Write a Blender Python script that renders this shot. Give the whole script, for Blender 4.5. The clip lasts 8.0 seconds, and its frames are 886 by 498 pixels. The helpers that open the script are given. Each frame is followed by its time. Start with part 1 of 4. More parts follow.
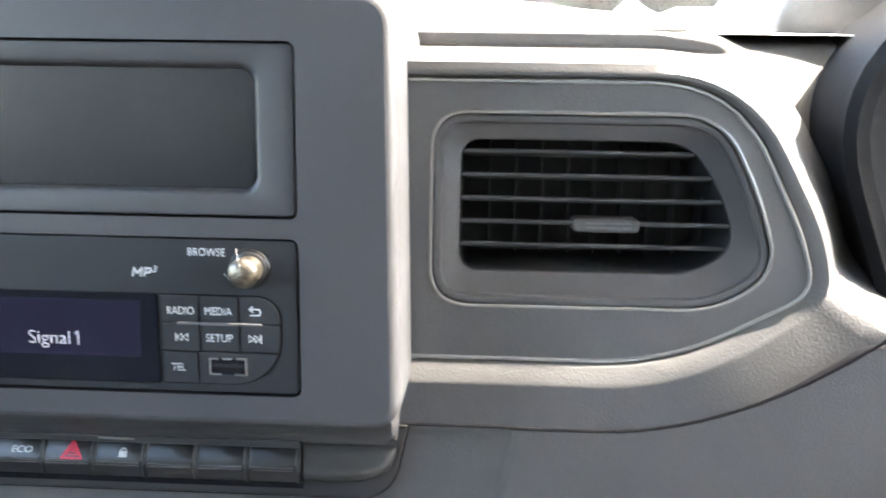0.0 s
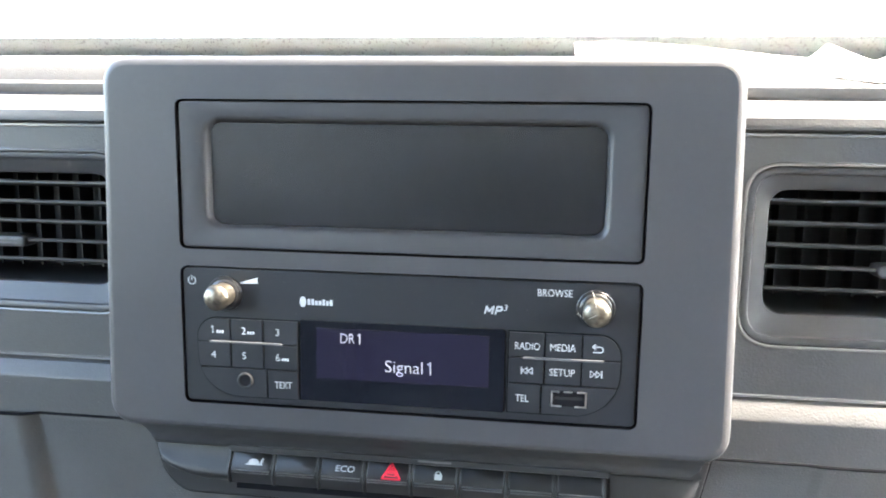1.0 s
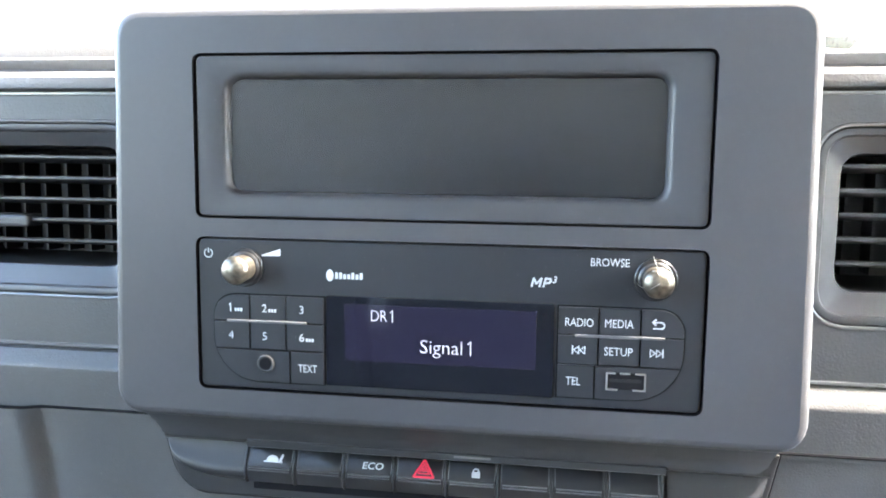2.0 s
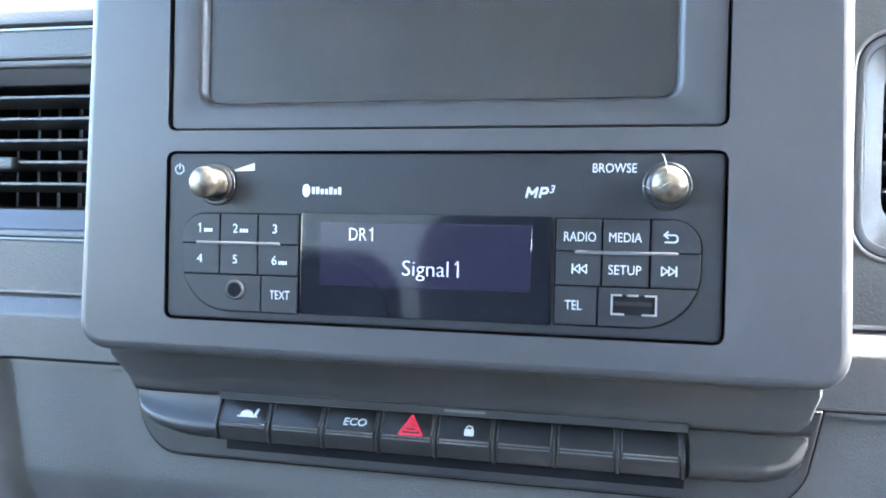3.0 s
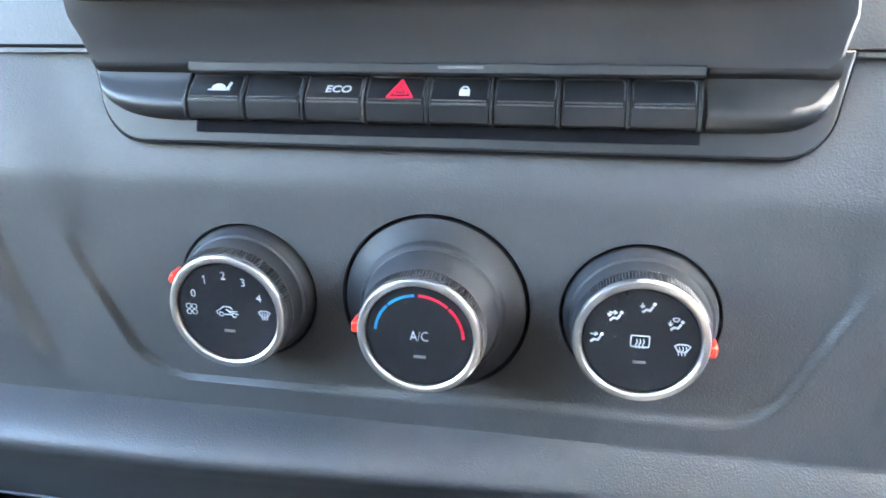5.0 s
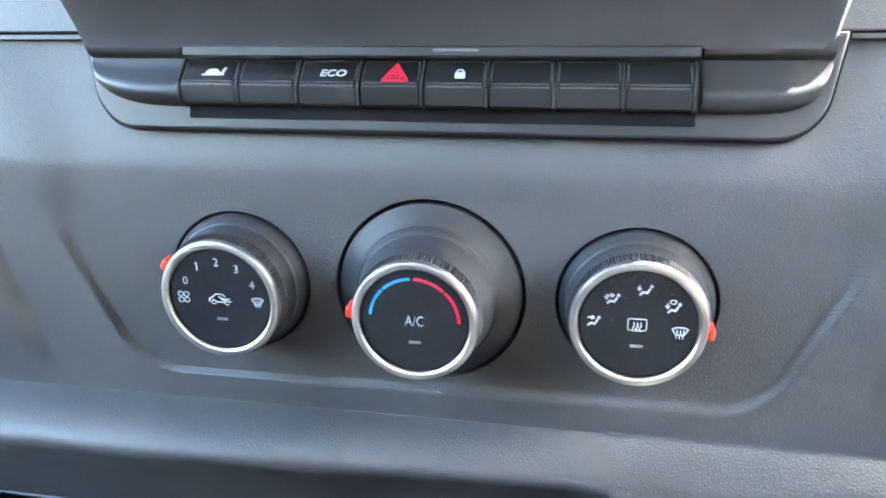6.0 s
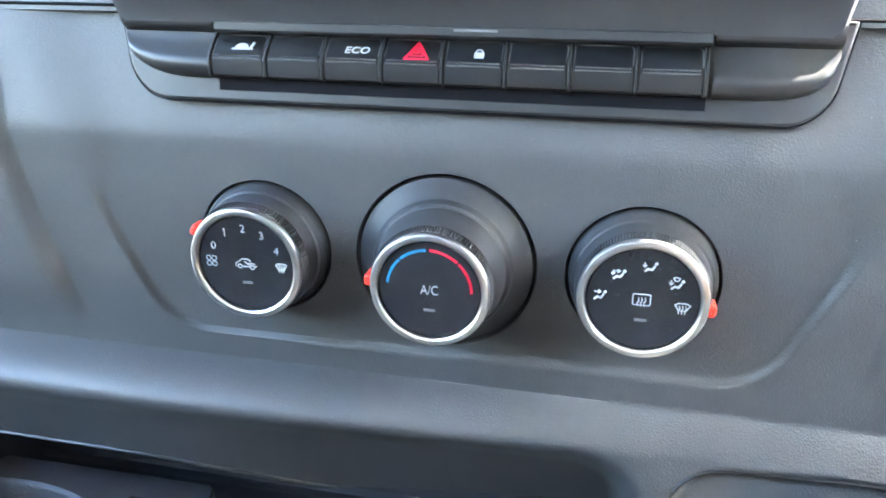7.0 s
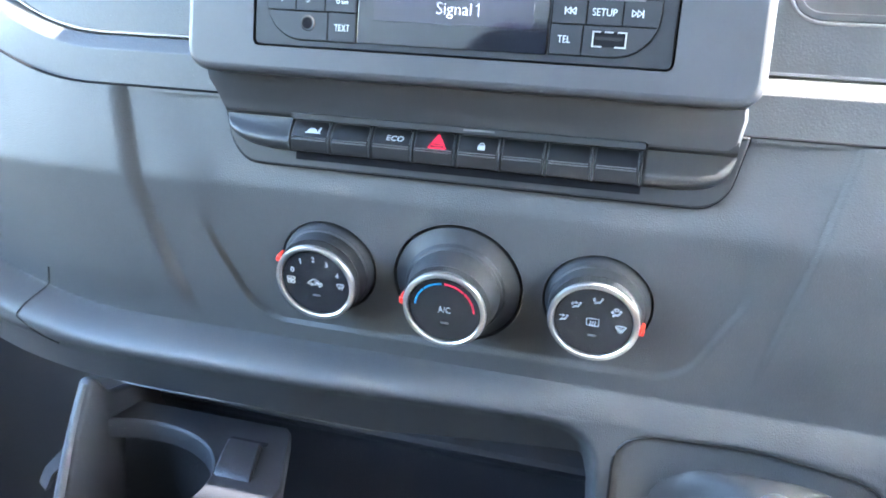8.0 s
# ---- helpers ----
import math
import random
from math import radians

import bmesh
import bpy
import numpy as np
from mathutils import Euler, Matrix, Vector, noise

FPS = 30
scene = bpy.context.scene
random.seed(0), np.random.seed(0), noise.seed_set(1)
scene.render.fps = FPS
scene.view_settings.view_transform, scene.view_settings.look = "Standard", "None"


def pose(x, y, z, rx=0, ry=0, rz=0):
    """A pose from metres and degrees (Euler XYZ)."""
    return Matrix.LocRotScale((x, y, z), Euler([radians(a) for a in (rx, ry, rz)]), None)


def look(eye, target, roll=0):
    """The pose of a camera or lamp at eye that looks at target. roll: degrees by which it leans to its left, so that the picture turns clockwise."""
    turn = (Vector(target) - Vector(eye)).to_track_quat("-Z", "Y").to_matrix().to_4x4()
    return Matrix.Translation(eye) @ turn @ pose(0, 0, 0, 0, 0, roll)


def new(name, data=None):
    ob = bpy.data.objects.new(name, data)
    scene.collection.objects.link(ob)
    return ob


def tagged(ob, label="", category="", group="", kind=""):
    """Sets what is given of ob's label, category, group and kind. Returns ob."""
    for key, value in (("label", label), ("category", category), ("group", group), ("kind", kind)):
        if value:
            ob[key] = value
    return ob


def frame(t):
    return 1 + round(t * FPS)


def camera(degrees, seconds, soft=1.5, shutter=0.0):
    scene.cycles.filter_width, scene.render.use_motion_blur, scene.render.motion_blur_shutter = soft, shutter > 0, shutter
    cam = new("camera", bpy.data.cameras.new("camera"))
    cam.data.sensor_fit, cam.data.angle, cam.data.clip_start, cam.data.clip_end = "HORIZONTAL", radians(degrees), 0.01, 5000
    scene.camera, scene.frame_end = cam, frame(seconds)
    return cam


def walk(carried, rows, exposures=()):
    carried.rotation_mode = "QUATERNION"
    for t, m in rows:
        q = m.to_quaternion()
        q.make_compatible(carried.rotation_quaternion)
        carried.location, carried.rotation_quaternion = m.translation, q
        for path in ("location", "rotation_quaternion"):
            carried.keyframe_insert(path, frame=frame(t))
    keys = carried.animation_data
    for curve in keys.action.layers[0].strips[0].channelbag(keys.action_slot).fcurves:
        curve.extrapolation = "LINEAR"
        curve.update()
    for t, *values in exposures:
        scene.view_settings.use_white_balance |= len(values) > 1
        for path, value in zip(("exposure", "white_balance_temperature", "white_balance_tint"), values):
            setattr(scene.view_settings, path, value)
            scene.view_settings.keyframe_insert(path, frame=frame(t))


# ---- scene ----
cam = camera(58.98, 8.0, 1.8, 0.16)
PATH = [
    (0, (0.1569, -0.2672, 0.9805), (0.0690, 1.6940, 0.5982), 0.90),
    (0.5, (0.0968, -0.2872, 0.9877), (-0.0821, 1.6803, 0.6763), 1.51),
    (1, (0.0588, -0.2997, 0.9872), (-0.2148, 1.6583, 0.6853), 0.79),
    (1.2, (0.0520, -0.3023, 0.9872), (-0.2466, 1.6540, 0.6978), 0.54),
    (2.3, (0.0437, -0.2634, 0.9393), (-0.2553, 1.7050, 0.7495), 0.73),
    (2.5, (0.0517, -0.2574, 0.9247), (-0.2868, 1.7078, 0.7710), 0.60),
    (3, (0.0626, -0.2466, 0.9015), (-0.3742, 1.7050, 0.8795), 1.36),
    (3.5, (0.0649, -0.2372, 0.8793), (-0.3824, 1.7119, 0.8500), 2.41),
    (4, (0.0589, -0.2318, 0.8461), (-0.3681, 1.7187, 0.7307), 2.53),
    (4.5, (0.0602, -0.2218, 0.8205), (-0.3497, 1.7264, 0.6297), 2.32),
    (4.7, (0.0588, -0.2244, 0.8102), (-0.3412, 1.7279, 0.6412), 2.41),
    (6, (0.0563, -0.2231, 0.7864), (-0.3132, 1.7410, 0.7091), 2.39),
    (6.5, (0.0585, -0.2244, 0.7892), (-0.3082, 1.7383, 0.6740), 3.07),
    (7, (0.0599, -0.2350, 0.7900), (-0.3518, 1.7147, 0.6192), 3.83),
    (7.5, (0.0785, -0.2680, 0.8241), (-0.3959, 1.6558, 0.5518), 3.53),
    (8, (0.0924, -0.3333, 0.8588), (-0.4055, 1.5619, 0.4587), 4.33),
]
LIGHTING = [(0.0, 4.53, 7000, 12), (0.5, 4.72, 6950, 12), (1.2, 4.80, 6900, 11), (2.5, 5.16, 6400, 11), (3.0, 5.18, 5950, 10), (3.5, 5.18, 5780, 11), (4.5, 5.60, 6150, 10), (6.5, 5.72, 6400, 9), (7.5, 5.76, 6200, 8), (8.0, 5.64, 5950, 8)]
walk(cam, [(t, look(eye, target, roll)) for t, eye, target, roll in PATH], LIGHTING)

# ---------------------------------------------------------------- light
SUN_EL, SUN_AZ = radians(52), radians(89.9)
sun_dir = Vector((math.sin(SUN_AZ) * math.cos(SUN_EL), math.cos(SUN_AZ) * math.cos(SUN_EL), math.sin(SUN_EL)))
world = bpy.data.worlds.new("sky")
scene.world = world
world.use_nodes = True
wn = world.node_tree.nodes
sky = wn.new("ShaderNodeTexSky")
sky.sky_type, sky.sun_disc, sky.sun_elevation, sky.sun_rotation = "NISHITA", False, SUN_EL, SUN_AZ
world.node_tree.links.new(sky.outputs[0], wn["Background"].inputs[0])
wn["Background"].inputs[1].default_value = 0.15
sun = bpy.data.lights.new("sun", "SUN")
sun.energy, sun.angle, sun.color = 3.6, radians(0.6), (1.0, 0.93, 0.82)
sun_ob = new("sun", sun)
sun_ob.matrix_world = look(sun_dir * 5 + Vector((0, 0, 1)), (0, 0, 1))

# ---------------------------------------------------------------- materials
def nodes_of(name):
    m = bpy.data.materials.new(name)
    m.use_nodes = True
    nt = m.node_tree
    return m, nt, nt.nodes["Principled BSDF"]


def put(nt, kind, **kw):
    n = nt.nodes.new(kind)
    for k, v in kw.items():
        n.inputs[k].default_value = v
    return n


def plastic(name, colour, rough=0.5, grain=900, relief=0.25, wear=0.12, spec=0.45, dist=0.0004, dust=0.0):
    """Moulded plastic: fine leather grain, and slow patches of polish and dust."""
    m, nt, b = nodes_of(name)
    ln = nt.links.new
    pos = nt.nodes.new("ShaderNodeNewGeometry")
    big = put(nt, "ShaderNodeTexNoise", Scale=14.0, Detail=5.0)
    fine = put(nt, "ShaderNodeTexNoise", Scale=420.0, Detail=3.0)
    ln(pos.outputs["Position"], big.inputs["Vector"])
    ln(pos.outputs["Position"], fine.inputs["Vector"])
    add = nt.nodes.new("ShaderNodeMath"); add.operation = "ADD"
    ln(big.outputs["Fac"], add.inputs[0]); ln(fine.outputs["Fac"], add.inputs[1])
    ramp = put(nt, "ShaderNodeMapRange", **{"From Min": 0.65, "From Max": 1.35, "To Min": 1 - wear, "To Max": 1 + wear})
    ln(add.outputs[0], ramp.inputs["Value"])
    mul = nt.nodes.new("ShaderNodeVectorMath"); mul.operation = "SCALE"
    mul.inputs[0].default_value = colour
    ln(ramp.outputs[0], mul.inputs["Scale"])
    col = mul.outputs[0]
    if dust:
        sp = put(nt, "ShaderNodeTexNoise", Scale=1300.0, Detail=1.0)
        ln(pos.outputs["Position"], sp.inputs["Vector"])
        th = put(nt, "ShaderNodeMapRange", **{"From Min": 0.76, "From Max": 0.82})
        ln(sp.outputs["Fac"], th.inputs["Value"])
        f = nt.nodes.new("ShaderNodeMath"); f.operation = "MULTIPLY"; f.inputs[1].default_value = dust
        ln(th.outputs[0], f.inputs[0])
        mix = nt.nodes.new("ShaderNodeMix"); mix.data_type = "RGBA"
        ln(f.outputs[0], mix.inputs["Factor"]); ln(col, mix.inputs[6])
        mix.inputs[7].default_value = (0.45, 0.43, 0.4, 1)
        col = mix.outputs[2]
    ln(col, b.inputs["Base Color"])
    rr = put(nt, "ShaderNodeMapRange", **{"From Min": 0.3, "From Max": 0.7, "To Min": rough - 0.03, "To Max": rough + 0.04})
    ln(big.outputs["Fac"], rr.inputs["Value"]); ln(rr.outputs[0], b.inputs["Roughness"])
    b.inputs["Specular IOR Level"].default_value = spec
    if relief:
        vor = put(nt, "ShaderNodeTexVoronoi", Scale=float(grain))
        vor.feature = "SMOOTH_F1"
        warp = put(nt, "ShaderNodeTexNoise", Scale=grain * 1.1, Detail=2.0)
        ln(pos.outputs["Position"], vor.inputs["Vector"]); ln(pos.outputs["Position"], warp.inputs["Vector"])
        mx = nt.nodes.new("ShaderNodeMath"); mx.operation = "ADD"
        ln(vor.outputs["Distance"], mx.inputs[0]); ln(warp.outputs["Fac"], mx.inputs[1])
        bump = put(nt, "ShaderNodeBump", Strength=relief, Distance=dist)
        ln(mx.outputs[0], bump.inputs["Height"]); ln(bump.outputs[0], b.inputs["Normal"])
    return m


def simple(name, colour, rough=0.5, metal=0.0, spec=0.5, glow=0.0, mottled=0.08, scale=300.0):
    m, nt, b = nodes_of(name)
    ln = nt.links.new
    pos = nt.nodes.new("ShaderNodeNewGeometry")
    no = put(nt, "ShaderNodeTexNoise", Scale=scale, Detail=4.0)
    ln(pos.outputs["Position"], no.inputs["Vector"])
    r = put(nt, "ShaderNodeMapRange", **{"From Min": 0.3, "From Max": 0.7, "To Min": 1 - mottled, "To Max": 1 + mottled})
    ln(no.outputs["Fac"], r.inputs["Value"])
    mul = nt.nodes.new("ShaderNodeVectorMath"); mul.operation = "SCALE"
    mul.inputs[0].default_value = colour
    ln(r.outputs[0], mul.inputs["Scale"]); ln(mul.outputs[0], b.inputs["Base Color"])
    rr = put(nt, "ShaderNodeMapRange", **{"From Min": 0.3, "From Max": 0.7, "To Min": max(0.02, rough * 0.85), "To Max": rough * 1.15})
    ln(no.outputs["Fac"], rr.inputs["Value"]); ln(rr.outputs[0], b.inputs["Roughness"])
    b.inputs["Metallic"].default_value = metal
    b.inputs["Specular IOR Level"].default_value = spec
    if glow:
        b.inputs["Emission Color"].default_value = (*colour, 1)
        b.inputs["Emission Strength"].default_value = glow
    return m


def glass_material(name, tint=(0.96, 0.98, 0.97)):
    m, nt, b = nodes_of(name)
    b.inputs["Base Color"].default_value = (*tint, 1)
    b.inputs["Roughness"].default_value = 0.0
    b.inputs["IOR"].default_value = 1.45
    b.inputs["Transmission Weight"].default_value = 1.0
    return m


DASH = plastic("dash_grained_plastic", (0.041, 0.042, 0.044), 0.54, 1400, 0.30, 0.07, 0.55, 0.0005, 0.15)
RAIL = plastic("switch_rail_plastic", (0.030, 0.031, 0.033), 0.40, 2500, 0.05, 0.05, 0.5, 0.0002, 0.1)
HOUSING = plastic("vent_housing_plastic", (0.050, 0.051, 0.053), 0.48, 1000, 0.22, 0.07, 0.45, 0.0005, 0.2)
HOODING = plastic("hood_plastic", (0.008, 0.0085, 0.010), 0.75, 900, 0.2, 0.1, 0.1)
PAD = plastic("dash_pad_plastic", (0.075, 0.073, 0.072), 0.58, 1500, 0.18, 0.12, 0.4, 0.0006, 0.3)
FASCIA = plastic("fascia_plastic", (0.036, 0.0375, 0.042), 0.44, 1800, 0.06, 0.06, 0.45, 0.0003, 0.12)
SATIN = plastic("satin_switch_plastic", (0.016, 0.0165, 0.018), 0.42, 2500, 0.06, 0.06, 0.5, 0.0002, 0.1)
BUTTON = plastic("button_plastic", (0.008, 0.0085, 0.010), 0.34, 2500, 0.08, 0.08, 0.5, 0.0002, 0.15)
KEY = plastic("radio_key_plastic", (0.013, 0.0145, 0.018), 0.46, 2500, 0.08, 0.06, 0.36, 0.0002, 0.15)
VENT = plastic("vent_plastic", (0.045, 0.046, 0.050), 0.42, 1800, 0.15, 0.08, 0.45, 0.0003, 0.1)
SLAT = plastic("slat_plastic", (0.034, 0.035, 0.038), 0.38, 1800, 0.1, 0.08, 0.45, 0.0002, 0.3)
KNOB = plastic("knob_plastic", (0.017, 0.018, 0.021), 0.55, 2500, 0.08, 0.08, 0.32, 0.0002, 0.2)
DIAL = plastic("dial_face_plastic", (0.012, 0.013, 0.015), 0.22, 2500, 0.03, 0.08, 0.5, 0.0002, 0.25)
VOID = plastic("dark_recess_plastic", (0.008, 0.008, 0.009), 0.6, 900, 0.1, 0.1, 0.3)
TRAY = plastic("tray_plastic", (0.009, 0.0095, 0.0125), 0.48, 1000, 0.25, 0.1, 0.32, 0.0005, 0.3)
GAITER = plastic("gaiter_leatherette", (0.034, 0.035, 0.038), 0.6, 1500, 0.15, 0.06, 0.35, 0.0004)
CHROME = simple("satin_chrome", (0.54, 0.54, 0.53), 0.34, 1.0, mottled=0.05)
PEWTER = simple("worn_pewter_paint", (0.17, 0.155, 0.13), 0.42, 1.0, mottled=0.4, scale=420.0)
SILVER = simple("silver_bar_paint", (0.085, 0.087, 0.092), 0.5, 0.2)
LEGEND = simple("white_legend_print", (0.46, 0.47, 0.49), 0.5)
GREYPRINT = simple("grey_lens_print", (0.13, 0.13, 0.13), 0.5)
RED = simple("red_print", (0.72, 0.015, 0.05), 0.45)
POINTER = simple("red_pointer_plastic", (0.74, 0.03, 0.015), 0.35)
BLUE = simple("blue_print", (0.02, 0.24, 0.45), 0.45)
LENS = simple("black_display_lens", (0.006, 0.007, 0.010), 0.06, spec=0.7, mottled=0.02)
LCD = simple("lit_display_ground", (0.0062, 0.0061, 0.0130), 0.07, spec=0.8, glow=0.07, mottled=0.03)
CHARACTERS = simple("lit_display_characters", (0.37, 0.355, 0.39), 0.4, glow=0.02, mottled=0.02)
# paler than the housing, so the glint on the edges is partly in its colour
BEAD = plastic("polished_glint_plastic", (0.15, 0.15, 0.15), 0.22, 2500, 0.0, 0.06, 0.6)
PANEL = plastic("satin_blank_plastic", (0.010, 0.0105, 0.012), 0.24, 2500, 0.03, 0.06, 0.5, 0.0002, 0.05)
BULKHEAD = plastic("bulkhead_board", (0.48, 0.465, 0.43), 0.7, 400, 0.2, 0.08)
CARPET = plastic("bulkhead_carpet", (0.025, 0.025, 0.026), 0.95, 500, 0.5, 0.15, 0.1, 0.001)
BOUNCECLOTH = plastic("warm_bounce_cloth", (0.110, 0.082, 0.058), 0.9, 700, 0.5, 0.12, 0.2, 0.0008)
SEATCLOTH = plastic("seat_cloth", (0.022, 0.023, 0.026), 0.9, 700, 0.5, 0.15, 0.2, 0.0008)
# near black for gaps and openings, its colour standing in for their shade
GAPSHADE = plastic("black_gap_shade", (0.009, 0.009, 0.011), 0.85, 900, 0.0, 0.1, 0.04)
PIMPLE = plastic("grip_pimple_plastic", (0.10, 0.102, 0.106), 0.4, 900, 0.0, 0.1)
PAPER = simple("white_paper", (0.80, 0.79, 0.76), 0.8, mottled=0.03, scale=60.0)
TRIM = plastic("cab_lining_plastic", (0.14, 0.14, 0.145), 0.7, 500, 0.3, 0.1)
# beige picked to bounce warm light onto the dash from an unseen wall
BOUNCETRIM = plastic("warm_bounce_lining", (0.30, 0.255, 0.20), 0.7, 500, 0.3, 0.1)
LINER = plastic("roof_lining_cloth", (0.23, 0.22, 0.20), 0.9, 700, 0.4, 0.06)
RUBBER = plastic("floor_mat_rubber", (0.03, 0.03, 0.03), 0.7, 300, 0.5, 0.15)
TARMAC = plastic("grey_tarmac_yard", (0.055, 0.055, 0.054), 0.9, 60, 0.6, 0.2, 0.3, 0.01)
FRIT = simple("black_frit_enamel", (0.03, 0.035, 0.04), 0.3)
GLASS = glass_material("window_glass")
CLOTH = simple("white_thread", (0.75, 0.74, 0.7), 0.6)

# ---------------------------------------------------------------- mesh helpers
def thing(name, m, label, category, group="", kind=""):
    e = new(name)
    e.empty_display_size = 0.02
    e.matrix_world = m
    return tagged(e, label, category, group, kind)


def part(name, bm, material, parent=None, label="", angle=35, m=None, out=(0, 0, 1)):
    bmesh.ops.recalc_face_normals(bm, faces=bm.faces)
    if any(len(e.link_faces) == 1 for e in bm.edges):
        left = set(bm.faces)
        while left:
            seed = left.pop()
            island, queue, shut = [seed], [seed], True
            while queue:
                for e in queue.pop().edges:
                    shut = shut and len(e.link_faces) != 1
                    for g in e.link_faces:
                        if g in left:
                            left.remove(g)
                            island.append(g)
                            queue.append(g)
            if not shut and sum((f.normal * f.calc_area() for f in island), Vector()).dot(Vector(out)) < 0:
                bmesh.ops.reverse_faces(bm, faces=island)
    me = bpy.data.meshes.new(name)
    bm.to_mesh(me)
    bm.free()
    for p in me.polygons:
        p.use_smooth = True
    me.set_sharp_from_angle(angle=radians(angle))
    me.materials.append(material)
    ob = new(name, me)
    if m is not None:
        ob.matrix_basis = m
    if parent is not None:
        ob.parent = parent
    return tagged(ob, label)


def shared(name, me, parent, m):
    ob = new(name, me)
    ob.parent, ob.matrix_basis = parent, m
    return ob


def rrect(cx, cy, w, h, r, seg=5):
    """Rounded rectangle, anticlockwise; r: one radius or four (from the top right corner round)."""
    rs = r if isinstance(r, (tuple, list)) else (r,) * 4
    out = []
    for i, (sx, sy) in enumerate(((1, 1), (-1, 1), (-1, -1), (1, -1))):
        q = max(rs[i], 1e-5)
        ox, oy = cx + sx * (w / 2 - q), cy + sy * (h / 2 - q)
        for k in range(seg + 1):
            a = math.pi / 2 * (i + k / seg)
            out.append((ox + q * math.cos(a), oy + q * math.sin(a)))
    return out


def rounded(pts, radii, seg=5):
    """A polygon with rounded corners, anticlockwise."""
    out, n = [], len(pts)
    for i in range(n):
        p, a, b = Vector(pts[i]), Vector(pts[i - 1]), Vector(pts[(i + 1) % n])
        r = radii[i] if isinstance(radii, (tuple, list)) else radii
        u, v = (a - p).normalized(), (b - p).normalized()
        d = min(r, (a - p).length * 0.49, (b - p).length * 0.49)
        s, e = p + u * d, p + v * d
        for k in range(seg + 1):
            t = k / seg
            q = (1 - t) ** 2 * s + 2 * t * (1 - t) * p + t * t * e
            out.append((q.x, q.y))
    return out


def circle(r, n=48, cx=0.0, cy=0.0):
    return [(cx + r * math.cos(2 * math.pi * k / n), cy + r * math.sin(2 * math.pi * k / n)) for k in range(n)]


def offset(pts, d):
    """Moves an anticlockwise outline outwards by d (inwards where negative)."""
    out, n = [], len(pts)
    for i in range(n):
        p, a, b = Vector(pts[i]), Vector(pts[i - 1]), Vector(pts[(i + 1) % n])
        e1, e2 = (p - a), (b - p)
        e1 = e1.normalized() if e1.length > 1e-9 else Vector((0, 0))
        e2 = e2.normalized() if e2.length > 1e-9 else e1
        nn = Vector((e1.y + e2.y, -e1.x - e2.x))
        if nn.length < 1e-9:
            out.append((p.x, p.y)); continue
        nn.normalize()
        c = max(0.5, nn.dot(Vector((e2.y, -e2.x)))) if e2.length else 1
        out.append((p.x + nn.x * d / c, p.y + nn.y * d / c))
    return out


def clip_rect(pts, x0, y0, x1, y1):
    """The part of a convex outline inside a rectangle."""
    for axis, lim, sign in ((0, x0, 1), (0, x1, -1), (1, y0, 1), (1, y1, -1)):
        res = []
        for i in range(len(pts)):
            a, b = pts[i - 1], pts[i]
            da, db = sign * (a[axis] - lim), sign * (b[axis] - lim)
            if da >= 0 and db < 0 or da < 0 and db >= 0:
                t = da / (da - db)
                res.append((a[0] + (b[0] - a[0]) * t, a[1] + (b[1] - a[1]) * t))
            if db >= 0:
                res.append(b)
        pts = res
    clean = []
    for p in pts:
        if not clean or (abs(p[0] - clean[-1][0]) + abs(p[1] - clean[-1][1])) > 4e-4:
            clean.append(p)
    if abs(clean[0][0] - clean[-1][0]) + abs(clean[0][1] - clean[-1][1]) < 4e-4:
        clean.pop()
    return clean


def loft(bm, rings, close=True, cap0=False, cap1=False):
    """Joins rings of equal count; each ring is a list of 3D points."""
    vs = [[bm.verts.new(p) for p in r] for r in rings]
    n = len(vs[0])
    for a, b in zip(vs, vs[1:]):
        for i in range(n if close else n - 1):
            j = (i + 1) % n
            bm.faces.new((a[i], a[j], b[j], b[i]))
    if cap0:
        bm.faces.new(list(reversed(vs[0])))
    if cap1:
        bm.faces.new(vs[-1])
    return vs


def at(pts, n):
    return [(x, y, n) for x, y in pts]


def slab(bm, pts, n0, n1, bevel=0.0004, steps=2):
    """A solid of the outline between heights n0 and n1 with a rounded front edge."""
    rings = [at(pts, n0)]
    for k in range(steps + 1):
        a = math.pi / 2 * k / steps
        rings.append(at(offset(pts, -bevel * (1 - math.cos(a))), n1 - bevel * (1 - math.sin(a))))
    rings.append(at(offset(pts, -bevel * 1.5), n1))
    loft(bm, rings, cap0=True, cap1=True)


def holed(bm, outer, holes, n):
    """A flat face at height n with holes."""
    edges = []
    for loop in (outer, *holes):
        vs = [bm.verts.new((x, y, n)) for x, y in loop]
        edges += [bm.edges.new((vs[i - 1], vs[i])) for i in range(len(vs))]
    bmesh.ops.triangle_fill(bm, use_beauty=True, use_dissolve=False, edges=edges)


def turned(bm, profile, seg=64, cx=0.0, cy=0.0, cap1=True, cap0=False):
    """A body of revolution about the local z axis: profile of (radius, height)."""
    loft(bm, [at(circle(r, seg, cx, cy), h) for r, h in profile], cap0=cap0, cap1=cap1)


def box(bm, x0, x1, y0, y1, z0, z1):
    loft(bm, [[(x0, y0, z), (x1, y0, z), (x1, y1, z), (x0, y1, z)] for z in (z0, z1)], cap0=True, cap1=True)


